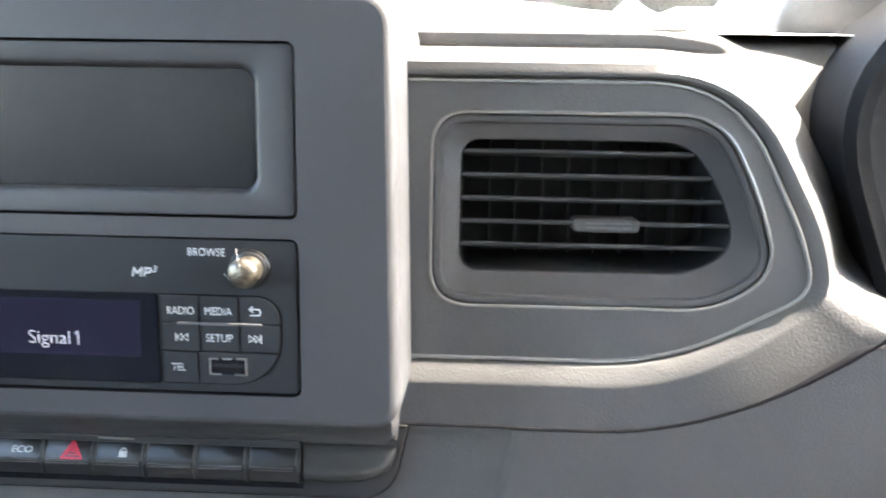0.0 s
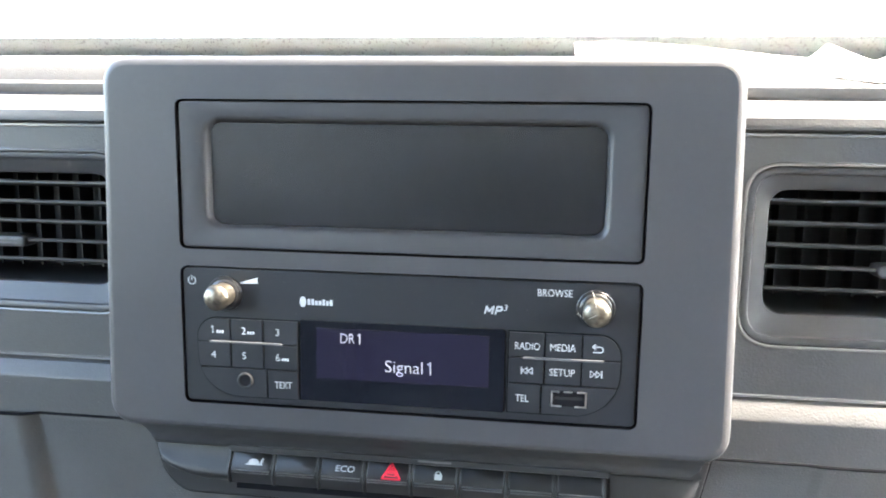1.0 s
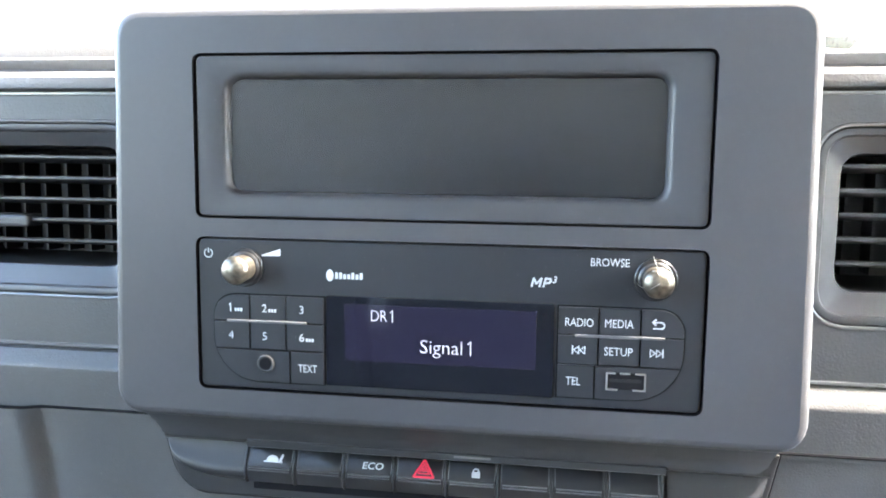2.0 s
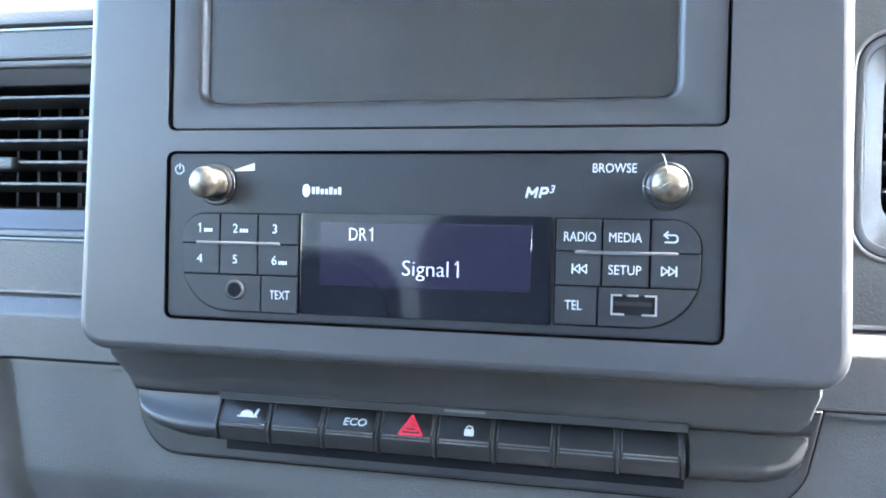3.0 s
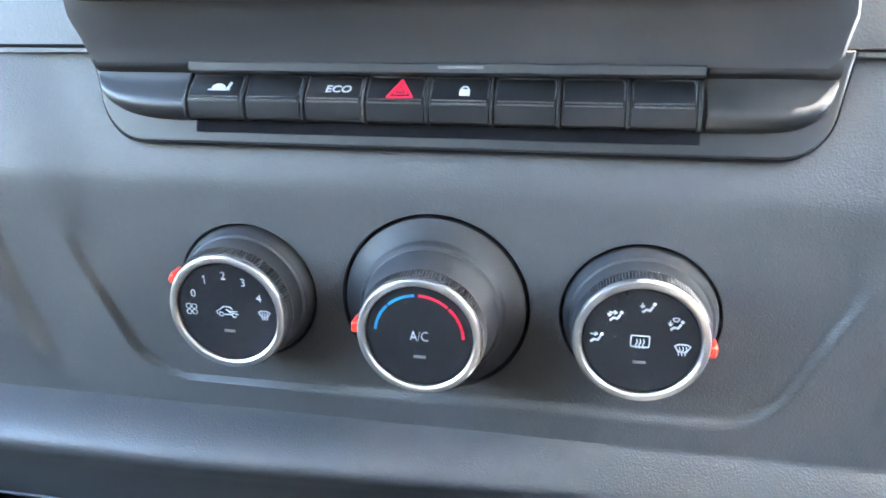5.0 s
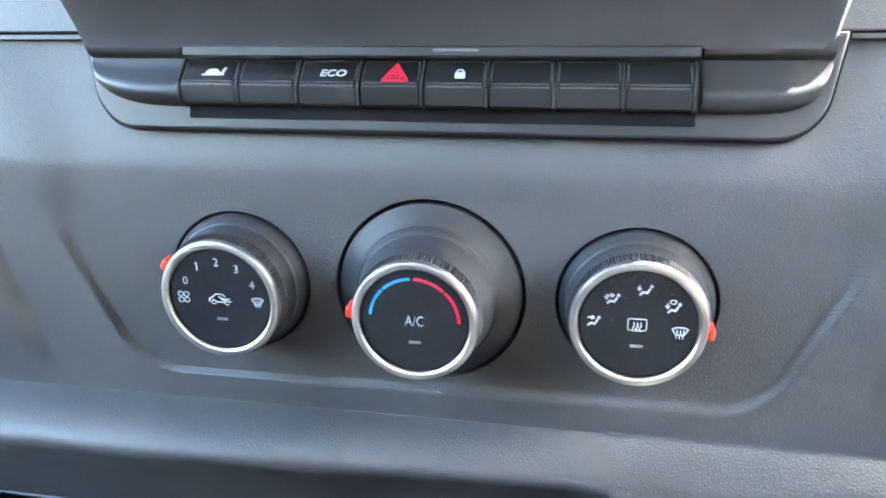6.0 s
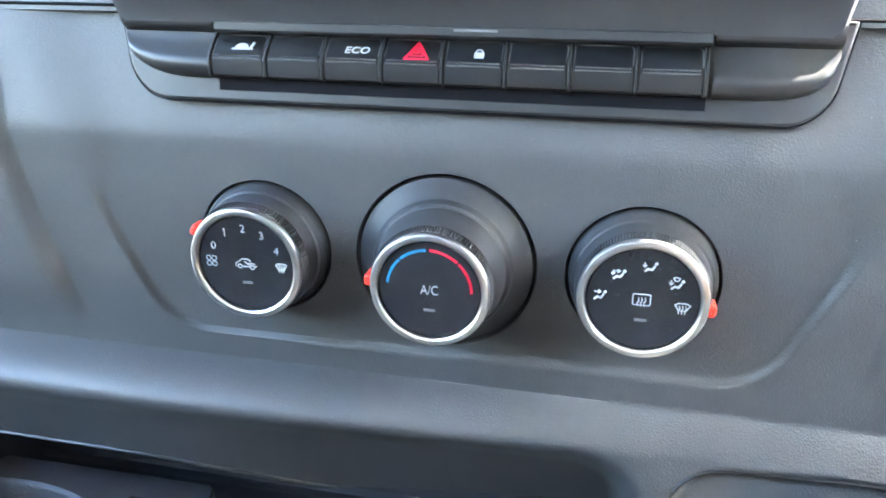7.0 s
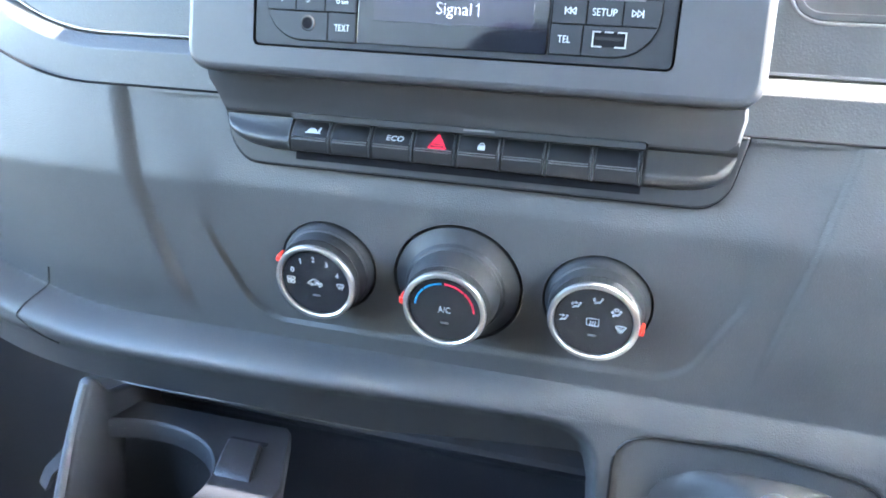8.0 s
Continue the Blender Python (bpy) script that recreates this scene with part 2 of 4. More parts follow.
def strokes(bm, lines, w, n0, n1, closed=False):
    """Flat ribbons along polylines."""
    for line in lines:
        pts = [Vector(p) for p in line]
        if closed:
            pts.append(pts[0])
        for a, b in zip(pts, pts[1:]):
            d = (b - a)
            if d.length < 1e-7:
                continue
            d.normalize()
            s = Vector((-d.y, d.x)) * w / 2
            a2, b2 = a - d * w * 0.3, b + d * w * 0.3
            q = [(a2 - s), (b2 - s), (b2 + s), (a2 + s)]
            loft(bm, [[(p.x, p.y, n) for p in q] for n in (n0, n1)], cap0=True, cap1=True)


def arc(cx, cy, r, a0, a1, n=12):
    return [(cx + r * math.cos(radians(a0 + (a1 - a0) * k / n)), cy + r * math.sin(radians(a0 + (a1 - a0) * k / n))) for k in range(n + 1)]


def lettering(name, body, cx, cy, n, height, material, parent, width=None, thick=0.00008, slant=0.0, bold=0.0):
    """Raised print in the built-in font, centred, with capitals of the given height."""
    cu = bpy.data.curves.new(name, "FONT")
    cu.body, cu.size, cu.align_x, cu.align_y = body, height / 0.69, "CENTER", "BOTTOM_BASELINE"
    cu.extrude, cu.resolution_u, cu.shear, cu.offset = thick, 3, slant, bold
    tmp = new("lettering_source", cu)
    me = bpy.data.meshes.new_from_object(tmp.evaluated_get(bpy.context.evaluated_depsgraph_get()))
    bpy.data.objects.remove(tmp)
    bpy.data.curves.remove(cu)
    xs = [v.co.x for v in me.vertices]
    mid, wide = (min(xs) + max(xs)) / 2, max(xs) - min(xs)
    k = width / wide if width else 1.0
    for v in me.vertices:
        v.co = ((v.co.x - mid) * k + cx, v.co.y + cy - height / 2, v.co.z + n)
    me.materials.clear()
    me.materials.append(material)
    ob = new(name, me)
    ob.parent = parent
    return ob


def digit_one(name, cx, cy, n, h, w, material, parent):
    bm = bmesh.new()
    strokes(bm, [[(cx, cy + h / 2), (cx, cy - h / 2)], [(cx, cy + h * 0.48), (cx - h * 0.20, cy + h * 0.30)]], w, n, n + 0.00008)
    return part(name, bm, material, parent)


def sstep(a, b, t):
    t = min(1.0, max(0.0, (t - a) / (b - a)))
    return t * t * (3 - 2 * t)


def tube(bm, pts, r, seg=6, closed=False):
    """A round bead along 3D points."""
    ps = [Vector(p) for p in pts]
    n = len(ps)
    rings = []
    for i in range(n):
        a = ps[i - 1] if (i or closed) else ps[i]
        b = ps[(i + 1) % n] if (i < n - 1 or closed) else ps[i]
        d = (b - a).normalized()
        ref = Vector((0, 0, 1)) if abs(d.z) < 0.9 else Vector((1, 0, 0))
        s = d.cross(ref).normalized()
        u = s.cross(d)
        rings.append([ps[i] + s * r * math.cos(2 * math.pi * k / seg) + u * r * math.sin(2 * math.pi * k / seg) for k in range(seg)])
    if closed:
        rings.append(rings[0])
    loft(bm, rings, cap0=not closed, cap1=not closed)
    if closed:
        bmesh.ops.remove_doubles(bm, verts=bm.verts, dist=1e-6)

# ---------------------------------------------------------------- the cab that closes the place
def wall_with_window(name, m, outer, hole, label, material):
    """A wall in its local x, y plane, 4 cm thick, with one opening."""
    bm = bmesh.new()
    for n in (0.0, 0.04):
        holed(bm, outer, [hole], n)
    loft(bm, [at(hole, 0.0), at(hole, 0.04)])
    loft(bm, [at(outer, 0.0), at(outer, 0.04)])
    bmesh.ops.remove_doubles(bm, verts=bm.verts, dist=1e-6)
    return tagged(part(name, bm, material, m=m), label, "wall", kind="structure")


def pane(name, m, outline, label):
    bm = bmesh.new()
    slab(bm, offset(outline, 0.004), 0.018, 0.023, 0.0005)
    ob = tagged(part(name, bm, GLASS, m=m), label, "window", kind="structure")
    ob.visible_shadow = False
    return ob


# the sides of the cab, out of view, end at the slope of the windscreen
# the spike at x 0.28 is added to keep sun off the knobs and lower panel
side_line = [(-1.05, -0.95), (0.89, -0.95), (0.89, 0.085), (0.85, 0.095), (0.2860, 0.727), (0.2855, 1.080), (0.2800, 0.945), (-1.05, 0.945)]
# west opening enlarged and left without a pane, for more light from that side
side_hole = rounded([(-0.98, -0.18), (0.66, -0.18), (0.70, 0.12), (0.22, 0.73), (-0.98, 0.73)], 0.06, 4)
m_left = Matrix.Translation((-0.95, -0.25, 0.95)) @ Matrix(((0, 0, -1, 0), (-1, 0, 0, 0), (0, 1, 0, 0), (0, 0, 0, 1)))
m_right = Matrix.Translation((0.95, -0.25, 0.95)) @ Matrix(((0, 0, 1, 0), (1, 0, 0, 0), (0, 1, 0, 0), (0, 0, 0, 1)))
wall_with_window("wall_west", m_left, [(-x, y) for x, y in reversed(side_line)], [(-x, y) for x, y in reversed(side_hole)], "grey plastic cab side with an unseen opening widened for daylight", TRIM)
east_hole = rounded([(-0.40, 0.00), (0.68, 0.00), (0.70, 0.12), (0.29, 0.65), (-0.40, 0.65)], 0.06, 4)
wall_with_window("wall_east", m_right, side_line, east_hole, "unseen cab side with a window opening, beige for warm bounce", BOUNCETRIM)
pane("window_1", m_right, east_hole, "clear side window in the cab door")

bm = bmesh.new(); box(bm, -0.95, 0.95, -1.30, -1.26, 0.0, 0.62)
tagged(part("wall_south", bm, CARPET), "black carpet lining of the lower bulkhead behind the seats", "wall", kind="structure")
bm = bmesh.new(); box(bm, -0.95, 0.95, -1.30, -1.264, 0.62, 1.90)
tagged(part("wall_south", bm, BULKHEAD), "pale beige upper bulkhead lining behind the seats", "wall", kind="structure")
bm = bmesh.new(); box(bm, -0.95, 0.95, 0.60, 0.64, 0.0, 1.045)
tagged(part("wall_north", bm, RUBBER), "dark bulkhead under the windscreen", "wall", kind="structure")
bm = bmesh.new(); box(bm, -0.95, 0.95, -1.26, 0.60, 0.0, 0.03)
tagged(part("floor", bm, RUBBER), "black ribbed rubber cab floor mat", "floor", kind="structure")
# front edge of the unseen roof set to keep sun off the tray below
bm = bmesh.new(); box(bm, -0.95, 0.95, -1.26, -0.010, 1.72, 1.76)
tagged(part("ceiling", bm, LINER), "grey cloth roof lining", "ceiling", kind="structure")
bm = bmesh.new(); box(bm, -300, 300, -300, 300, -0.75, -0.70)
tagged(part("ground", bm, TARMAC), "grey tarmac yard outside the van", "ground", kind="structure")

# windscreen, from the scuttle up to the roof edge
ws0, ws1 = Vector((0, 0.60, 1.045)), Vector((0, -0.010, 1.74))
up = (ws1 - ws0)
rows_len = up.length
up.normalize()
nrm = Vector((1, 0, 0)).cross(up)
m_ws = Matrix(((1, 0, nrm.x, 0), (0, up.y, nrm.y, ws0.y), (0, up.z, nrm.z, ws0.z), (0, 0, 0, 1)))
bm = bmesh.new()
slab(bm, rrect(0, rows_len / 2, 1.90, rows_len, 0.02, 3), 0.0, 0.005, 0.0005)
ws = tagged(part("window_2", bm, GLASS, m=m_ws), "curved clear windscreen over the dashboard", "windscreen", kind="structure")
ws.visible_shadow = False
bm = bmesh.new()
slab(bm, rrect(0, 0.0275, 1.90, 0.055, 0.004, 2), -0.003, -0.001, 0.0003)
tagged(part("trim", bm, FRIT, m=m_ws), "black enamel band along the base of the windscreen", "windscreen band", kind="structure")


def van_seat(x, w, top, label, cloth):
    """A cloth seat on a plinth, with a rounded backrest."""
    o = thing("van_seat", pose(x, -0.72, 0.03), label, "seat", "cab seats")
    bm = bmesh.new(); slab(bm, rrect(0, 0, w * 0.8, 0.40, 0.03, 4), 0.0, 0.28, 0.01)
    part("plinth", bm, RUBBER, o)
    bm = bmesh.new(); slab(bm, rrect(0, 0.02, w, 0.50, 0.07, 6), 0.28, 0.42, 0.04, 5)
    part("cushion", bm, cloth, o)
    bm = bmesh.new()
    h = top - 0.03 - 0.40
    slab(bm, rrect(0, h / 2, w, h, (0.07, 0.07, 0.05, 0.05), 8), -0.05, 0.06, 0.04, 5)
    part("backrest", bm, cloth, o, m=pose(0, -0.16, 0.40, 90 - 12))
    return o


van_seat(0.015, 0.41, 0.965, "dark cloth middle seat of a van", SEATCLOTH)
van_seat(-0.465, 0.46, 0.89, "dark cloth outer seat of a van beside the door", SEATCLOTH)
# never in view: added in beige so that sun on it warms the dash
van_seat(0.50, 0.48, 0.95, "unseen beige cloth driving seat added for warm bounced light", BOUNCECLOTH)

# ---------------------------------------------------------------- dashboard shell
dash = thing("dashboard", pose(0, 0.05, 0.55), "charcoal grey moulded plastic van dashboard", "dashboard")
TO_DASH = Matrix.Translation((0, -0.05, -0.55))


def dash_part(name, bm, material, label="", angle=35):
    bm.transform(TO_DASH)
    return part(name, bm, material, dash, label, angle, out=(0, -1, 0.4))


SLOPE, Z_TOP, Z_CREASE = 0.33, 0.815, 0.711
RECESS = 0.0025


def plane_y(z):
    return 0.030 - SLOPE * (z - Z_TOP)


def shield(x, z):
    """How far a place lies inside the sunk field round the three rotary controls."""
    side = 0.121 + 0.5 * (z - 0.728) - abs(x)
    side *= 0.894
    low = z - 0.7215
    r = 0.016
    if side < r and low < r:
        return r - math.hypot(r - side, r - low)
    return min(side, low)


def opening(x, z):
    """How far a place lies inside the mouth of the storage tray."""
    a, b, r = 0.079 - x, 0.694 + max(0.0, -x - 0.22) ** 2 * 1.2 - z, 0.030
    if a < r and b < r:
        return r - math.hypot(r - a, r - b)
    return min(a, b)


def skin_y(x, z):
    rise = max(0.0, -x - 0.20) ** 2 * 2.0
    zc = Z_CREASE + rise
    p = plane_y(max(z, zc))
    d = p - 0.0345
    y = 0.0345 + 0.5 * (d + math.sqrt(d * d + 0.0008 ** 2)) + rise * 0.3
    y += RECESS * sstep(-0.0002, 0.0024 + 0.0018 * sstep(-0.10, 0.06, x) + 0.03 * sstep(0.765, 0.815, z), shield(x, z))
    xs = 0.187 - 0.17 * max(0.0, 0.845 - z) - 1.3 * max(0.0, 0.80 - z) ** 2
    if x > 0:
        return skin_low(x, z, zc, y - 0.0018 * sstep(-0.0008, 0.003, x - 0.1545 - 0.20 * (z - 0.7535)) * sstep(zc + 0.01, zc + 0.04, z))
    out = -x - xs
    y -= 0.0046 * (1 - (1 - min(1.0, max(0.0, (out + 0.0020) / 0.0105))) ** 2) * sstep(0.14, 0.03, out) * sstep(zc, zc + 0.03, z)
    return skin_low(x, z, zc, y)


def gear_field(x, z):
    """How far a place lies inside the sunk field round the gear lever."""
    a, b, r = min(x - 0.089, 0.224 - x), 0.6955 - 0.05 * max(0.0, 0.150 - x) - 0.14 * max(0.0, x - 0.160) - z, 0.020
    if a < r and b < r:
        return r - math.hypot(r - a, r - b)
    return min(a, b)


def lip_z(x):
    """Height of the lip over the storage tray, lower towards the gear lever."""
    return 0.6612 - 0.0170 * sstep(-0.15, -0.02, x)


def skin_low(x, z, zc, y):
    """Below the crease: the rounded ledge, and the hollow under it."""
    if z < zc:
        t = (zc - z) / 0.0165
        nose = y - (0.021 - 0.0165 * sstep(-0.12, 0.11, x)) * math.sin(min(1.0, t) * math.pi / 2)
        if t > 1:
            below = (t - 1) * 0.0165
            outward = nose + 0.20 * below + 0.0030 * sstep(0.0, 0.005, gear_field(x, z))
            under = nose + (0.027 + 0.030 * sstep(-0.15, -0.02, x)) * below / (0.6945 - lip_z(x))
            k = sstep(-0.004, 0.010, opening(x, z))
            return outward * (1 - k) + under * k
        return nose
    return y


def seam_z(x):
    return 0.8485 + 3.4 * max(0.0, abs(x) - 0.206) ** 2


# the lower skin, a fine sheet with a rectangle left out for the plate that holds the rotary controls
STEP = 0.00125
bm = bmesh.new()
nx, z0s, nz = 961, 0.56, 262
grid = []
for j in range(nz):
    row = []
    for i in range(nx):
        x = -0.60 + STEP * i
        z = z0s + STEP * j
        zt = min(z, seam_z(x) - 0.0006)
        if x < 0.0735:
            zt = max(zt, lip_z(x))
        row.append(bm.verts.new((x, skin_y(x, zt), zt)))
    grid.append(row)
PX, PZ0, PZ1 = 0.1075, 0.7275, 0.795
for j in range(nz - 1):
    for i in range(nx - 1):
        xc, zcell = -0.60 + STEP * (i + 0.5), z0s + STEP * (j + 0.5)
        if abs(xc) < PX and PZ0 < zcell < PZ1:
            continue
        if xc < 0.073 and zcell < lip_z(xc) - STEP:
            continue
        a, b, c, d = grid[j][i], grid[j][i + 1], grid[j + 1][i + 1], grid[j + 1][i]
        if (d.co - a.co).length < 1e-7 and (c.co - b.co).length < 1e-7:
            continue
        bm.faces.new((a, b, c, d))
# flange behind its upper edge, coloured near black in place of shade in the joint
top = grid[-1]
shelf = bmesh.new()
loft(shelf, [[(v.co.x, v.co.y + 0.0002, v.co.z - 0.0002), (v.co.x, max(v.co.y, 0.060), v.co.z - 0.001)] for v in top[::4]], close=False)
bmesh.ops.remove_doubles(bm, verts=bm.verts, dist=1e-6)
dash_part("lower_panel", bm, DASH, "grained charcoal lower dash moulding", 40)
dash_part("flange", shelf, GAPSHADE)

# shadow joint between the lower panel and the vent housings
for s in (1, -1):
    bm = bmesh.new()
    run = [0.120 + 0.008 * k for k in range(27)]
    tube(bm, [(s * x, min(0.0342, skin_y(s * x, seam_z(x) - 0.0006)) + 0.0001, seam_z(x) - 0.0002) for x in run], 0.0007, 6)
    dash_part("joint", bm, GAPSHADE)

# rounded lip along the mouth of the storage tray
bm = bmesh.new()
tube(bm, [(x, skin_y(x, lip_z(x)) - 0.0003, lip_z(x)) for x in [-0.217 + 0.012 * k for k in range(25)]], 0.0010, 8)
dash_part("lip", bm, SATIN)

# bent piece of unknown kind hanging behind the tray, towards the passenger's side
bm = bmesh.new()
path = [(-0.2535, 0.632), (-0.2545, 0.618), (-0.2600, 0.606), (-0.2690, 0.596), (-0.2780, 0.586), (-0.2830, 0.574)]
loft(bm, [[(x - 0.003, 0.072, z + 0.002), (x + 0.004, 0.070, z - 0.002), (x + 0.004, 0.074, z - 0.002), (x - 0.003, 0.076, z + 0.002)] for x, z in path], cap0=True, cap1=True)
dash_part("hanging_piece", bm, FASCIA, "grey bent loose piece", 60)

# the joint between the ledge and the passenger's glovebox
bm = bmesh.new()
pts = []
for k in range(20):
    z = 0.7330 - 0.0024 * k
    x = -0.2720 + 0.37 * max(0.0, z - 0.704) + 1.4 * max(0.0, 0.704 - z)
    pts.append((x, skin_y(x, z) - 0.0002, z))
tube(bm, pts, 0.0006, 6)
dash_part("joint", bm, VOID)

TILT_C = math.degrees(math.atan(SLOPE))
COS_C = math.cos(radians(TILT_C))
Z_C = 0.760
m_climate = pose(0, plane_y(Z_C) + RECESS, Z_C, 90 + TILT_C)
HOLES = ((-0.0714, 0.0002, 0.0273), (0.0006, 0.000, 0.0347), (0.0724, 0.0002, 0.0274))
bm = bmesh.new()
v0, v1 = (PZ0 - Z_C) / COS_C, (PZ1 - Z_C) / COS_C
holes = [circle(r, 72, x, v) for x, v, r in HOLES]
holed(bm, [(-PX, v0), (PX, v0), (PX, v1), (-PX, v1)], holes, 0.0)
for hole in holes:
    loft(bm, [at(hole, 0.0), at(offset(hole, -0.0004), -0.0006), at(offset(hole, -0.0005), -0.009)])
bmesh.ops.remove_doubles(bm, verts=bm.verts, dist=1e-6)
bm.transform(m_climate)
dash_part("climate_plate", bm, DASH)
for x, v, r in HOLES:
    bm = bmesh.new()
    slab(bm, circle(r + 0.003, 48, x, v), -0.012, -0.009, 0.0003)
    bm.transform(m_climate)
    dash_part("socket", bm, VOID)

# the housings of the two air vents: a panel with a D-shaped opening and a stepped edge
VENT_EDGE = rounded([(0.122, 0.8662), (0.236, 0.8662), (0.2965, 0.9010), (0.2905, 0.9290), (0.2560, 0.9890), (0.122, 0.9890)],
                    [0.001, 0.030, 0.024, 0.020, 0.040, 0.001], 8)
PANEL_EDGE = rounded([(0.122, 0.8744), (0.2340, 0.8744), (0.2915, 0.9055), (0.2852, 0.9280), (0.2540, 0.9880), (0.122, 0.9880)],
                     [0.001, 0.030, 0.022, 0.020, 0.040, 0.001], 8)
VENT_RING = rounded([(0.1385, 0.8982), (0.2525, 0.8986), (0.2750, 0.9145), (0.2645, 0.9460), (0.2485, 0.9745), (0.1388, 0.9745)],
                    [0.016, 0.022, 0.018, 0.020, 0.022, 0.014], 8)


VENT_MOUTH = rounded([(0.1490, 0.9105), (0.2440, 0.9108), (0.2610, 0.9235), (0.2535, 0.9440), (0.2400, 0.9645), (0.1490, 0.9645)],
                     [0.009, 0.013, 0.011, 0.012, 0.013, 0.009], 8)


def mirrored(pts, s):
    return pts if s > 0 else [(-x, z) for x, z in reversed(pts)]


M_FACE = pose(0, 0, 0, 90)


def chamfer(f):
    """Outline between the sunk panel (0) and the housing round it (1); past 1 it goes on outwards."""
    if f > 1:
        return offset(VENT_EDGE, 0.006 * (f - 1))
    return [(a[0] + (b[0] - a[0]) * f, a[1] + (b[1] - a[1]) * f) for a, b in zip(PANEL_EDGE, VENT_EDGE)]


def edge_n(z):
    """How far the housing stands forward of the panel it frames: most below, hardly at the side."""
    return -0.0405 + 0.0062 * (1 - 0.9 * sstep(0.874, 0.902, z) + 0.25 * sstep(0.94, 0.98, z))


for s in (1, -1):
    # housing round the panel: flush above and below, falling away beside the instruments and the passenger door
    bm = bmesh.new()
    n_e = len(VENT_EDGE)
    far, mid = [], []
    for i in range(n_e):
        p = VENT_EDGE[i]
        q = offset(VENT_EDGE, 1.0)[i]
        nv = Vector((q[0] - p[0], q[1] - p[1])).normalized()
        if p[0] < 0.125:
            nv = Vector((0, 1 if p[1] > 0.93 else -1))
        sidew = max(0.0, nv.x)
        reach = (0.0200 + 0.007 * sstep(0.20, 0.25, p[0]) + 3.2 * max(0.0, p[0] - 0.21) ** 2 * 0.4) * max(0.0, -nv.y) + 0.0046 * max(0.0, nv.y) + (0.030 if s > 0 else 0.085) * sidew ** 1.6
        back = 0.050 * sidew ** 1.3 * sstep(-0.40, 0.25, nv.y)
        for lst, f, g in ((mid, 0.5, 0.50 if s > 0 else 0.30), (far, 1.0, 1.0)):
            lst.append((p[0] + nv.x * reach * f, p[1] + nv.y * reach * f, edge_n(p[1]) - back * g))
    edge3 = [[(x, z, -0.0405 + (edge_n(z) + 0.0405) * k) for x, z in chamfer(f)] for f, k in ((0.0, 0.0), (0.12, 0.36), (0.75, 0.84), (0.90, 0.95), (1.0, 1.0), (1.1, 1.0), (1.25, 1.0))]
    rings = edge3 + [mid, far, [(x, z, n - 0.02) for x, z, n in far]]
    loft(bm, [[(s * x, z, n) for x, z, n in r] for r in rings])
    edge = mirrored(PANEL_EDGE, s)
    bm.transform(M_FACE)
    dash_part("vent_housing", bm, HOUSING)
    # the panel inside, with a fine bright edge
    bm = bmesh.new()
    ring = mirrored(VENT_RING, s)
    holed(bm, offset(edge, -0.0008), [ring], -0.0400)
    loft(bm, [at(offset(edge, -0.0008), -0.0400), at(offset(edge, 0.0004), -0.046)])
    bm.transform(M_FACE)
    dash_part("vent_panel", bm, HOUSING)
    bm = bmesh.new()
    tube(bm, at(offset(edge, -0.0012), -0.0400), 0.0009, 6, True)
    bm.transform(M_FACE)
    dash_part("edge_bead", bm, BEAD)

# the pad on top: front lip, slope, a rear part that rises to the windscreen
def extrude_profile(bm, prof, xs):
    loft(bm, [[(x, y, z) for y, z in prof(x)] for x in xs], close=False)


def pad_profile(x):
    """Section of the pad: the front lip, then a small overhanging step that dies out beside the instruments."""
    turn = min(0.03, 0.45 * max(0.0, x - 0.256))
    drop = min(0.085, 0.72 * max(0.0, x - 0.236) + 0.9 * max(0.0, x - 0.262))
    step = 1 - sstep(0.258, 0.282, x)
    riser = [((0.1004, 1.0030), (0.100, 1.0030)), ((0.1010, 1.0044), (0.102, 1.0034)), ((0.0992, 1.0078), (0.104, 1.0038)), ((0.0994, 1.0092), (0.107, 1.0044)),
             ((0.1010, 1.0102), (0.111, 1.0052)), ((0.1060, 1.0110), (0.118, 1.0068))]
    prof = [(0.070, 0.9896), (0.0475, 0.9897), (0.0442, 0.9903), (0.0434, 0.9912), (0.0450, 0.9924), (0.060, 0.9955), (0.080, 0.9992)]
    prof += [(a[0] * step + b[0] * (1 - step), a[1] * step + b[1] * (1 - step)) for a, b in riser]
    prof += [(0.16, 1.0145), (0.28, 1.0300), (0.40, 1.0440), (0.50, 1.0500), (0.60, 1.0520), (0.605, 1.030)]
    return [(y + turn * sstep(0.13, 0.05, y), z - drop * sstep(0.115, 0.05, y)) for y, z in prof]


bm = bmesh.new()
extrude_profile(bm, pad_profile, [-0.9, -0.5, -0.3, -0.12, 0.12, 0.236, 0.241, 0.246, 0.251, 0.256, 0.260, 0.264, 0.268, 0.272, 0.276, 0.28, 0.29, 0.30, 0.31, 0.32, 0.5, 0.9])
bmesh.ops.remove_doubles(bm, verts=bm.verts, dist=1e-5)
dash_part("top_pad", bm, PAD, "pale grey dash top pad", 45)

# closed hump of the pad in front of the passenger, as far as the fascia
bm = bmesh.new()
prof = [(0.1060, 0.9990), (0.1066, 1.0095), (0.1072, 1.0185), (0.1092, 1.0222), (0.116, 1.0240), (0.16, 1.0290), (0.30, 1.0400), (0.46, 1.0510), (0.55, 1.0540), (0.56, 1.0300)]
xs = [-0.9, -0.4, -0.1, 0.052, 0.062, 0.068]
shr = [0, 0, 0, 0, 0.0015, 0.006]
loft(bm, [[(x, y + (d if y < 0.2 else 0), z - d) for y, z in prof] for x, d in zip(xs, shr)], close=False)
bm.faces.new([v for v in bm.verts][-len(prof):])
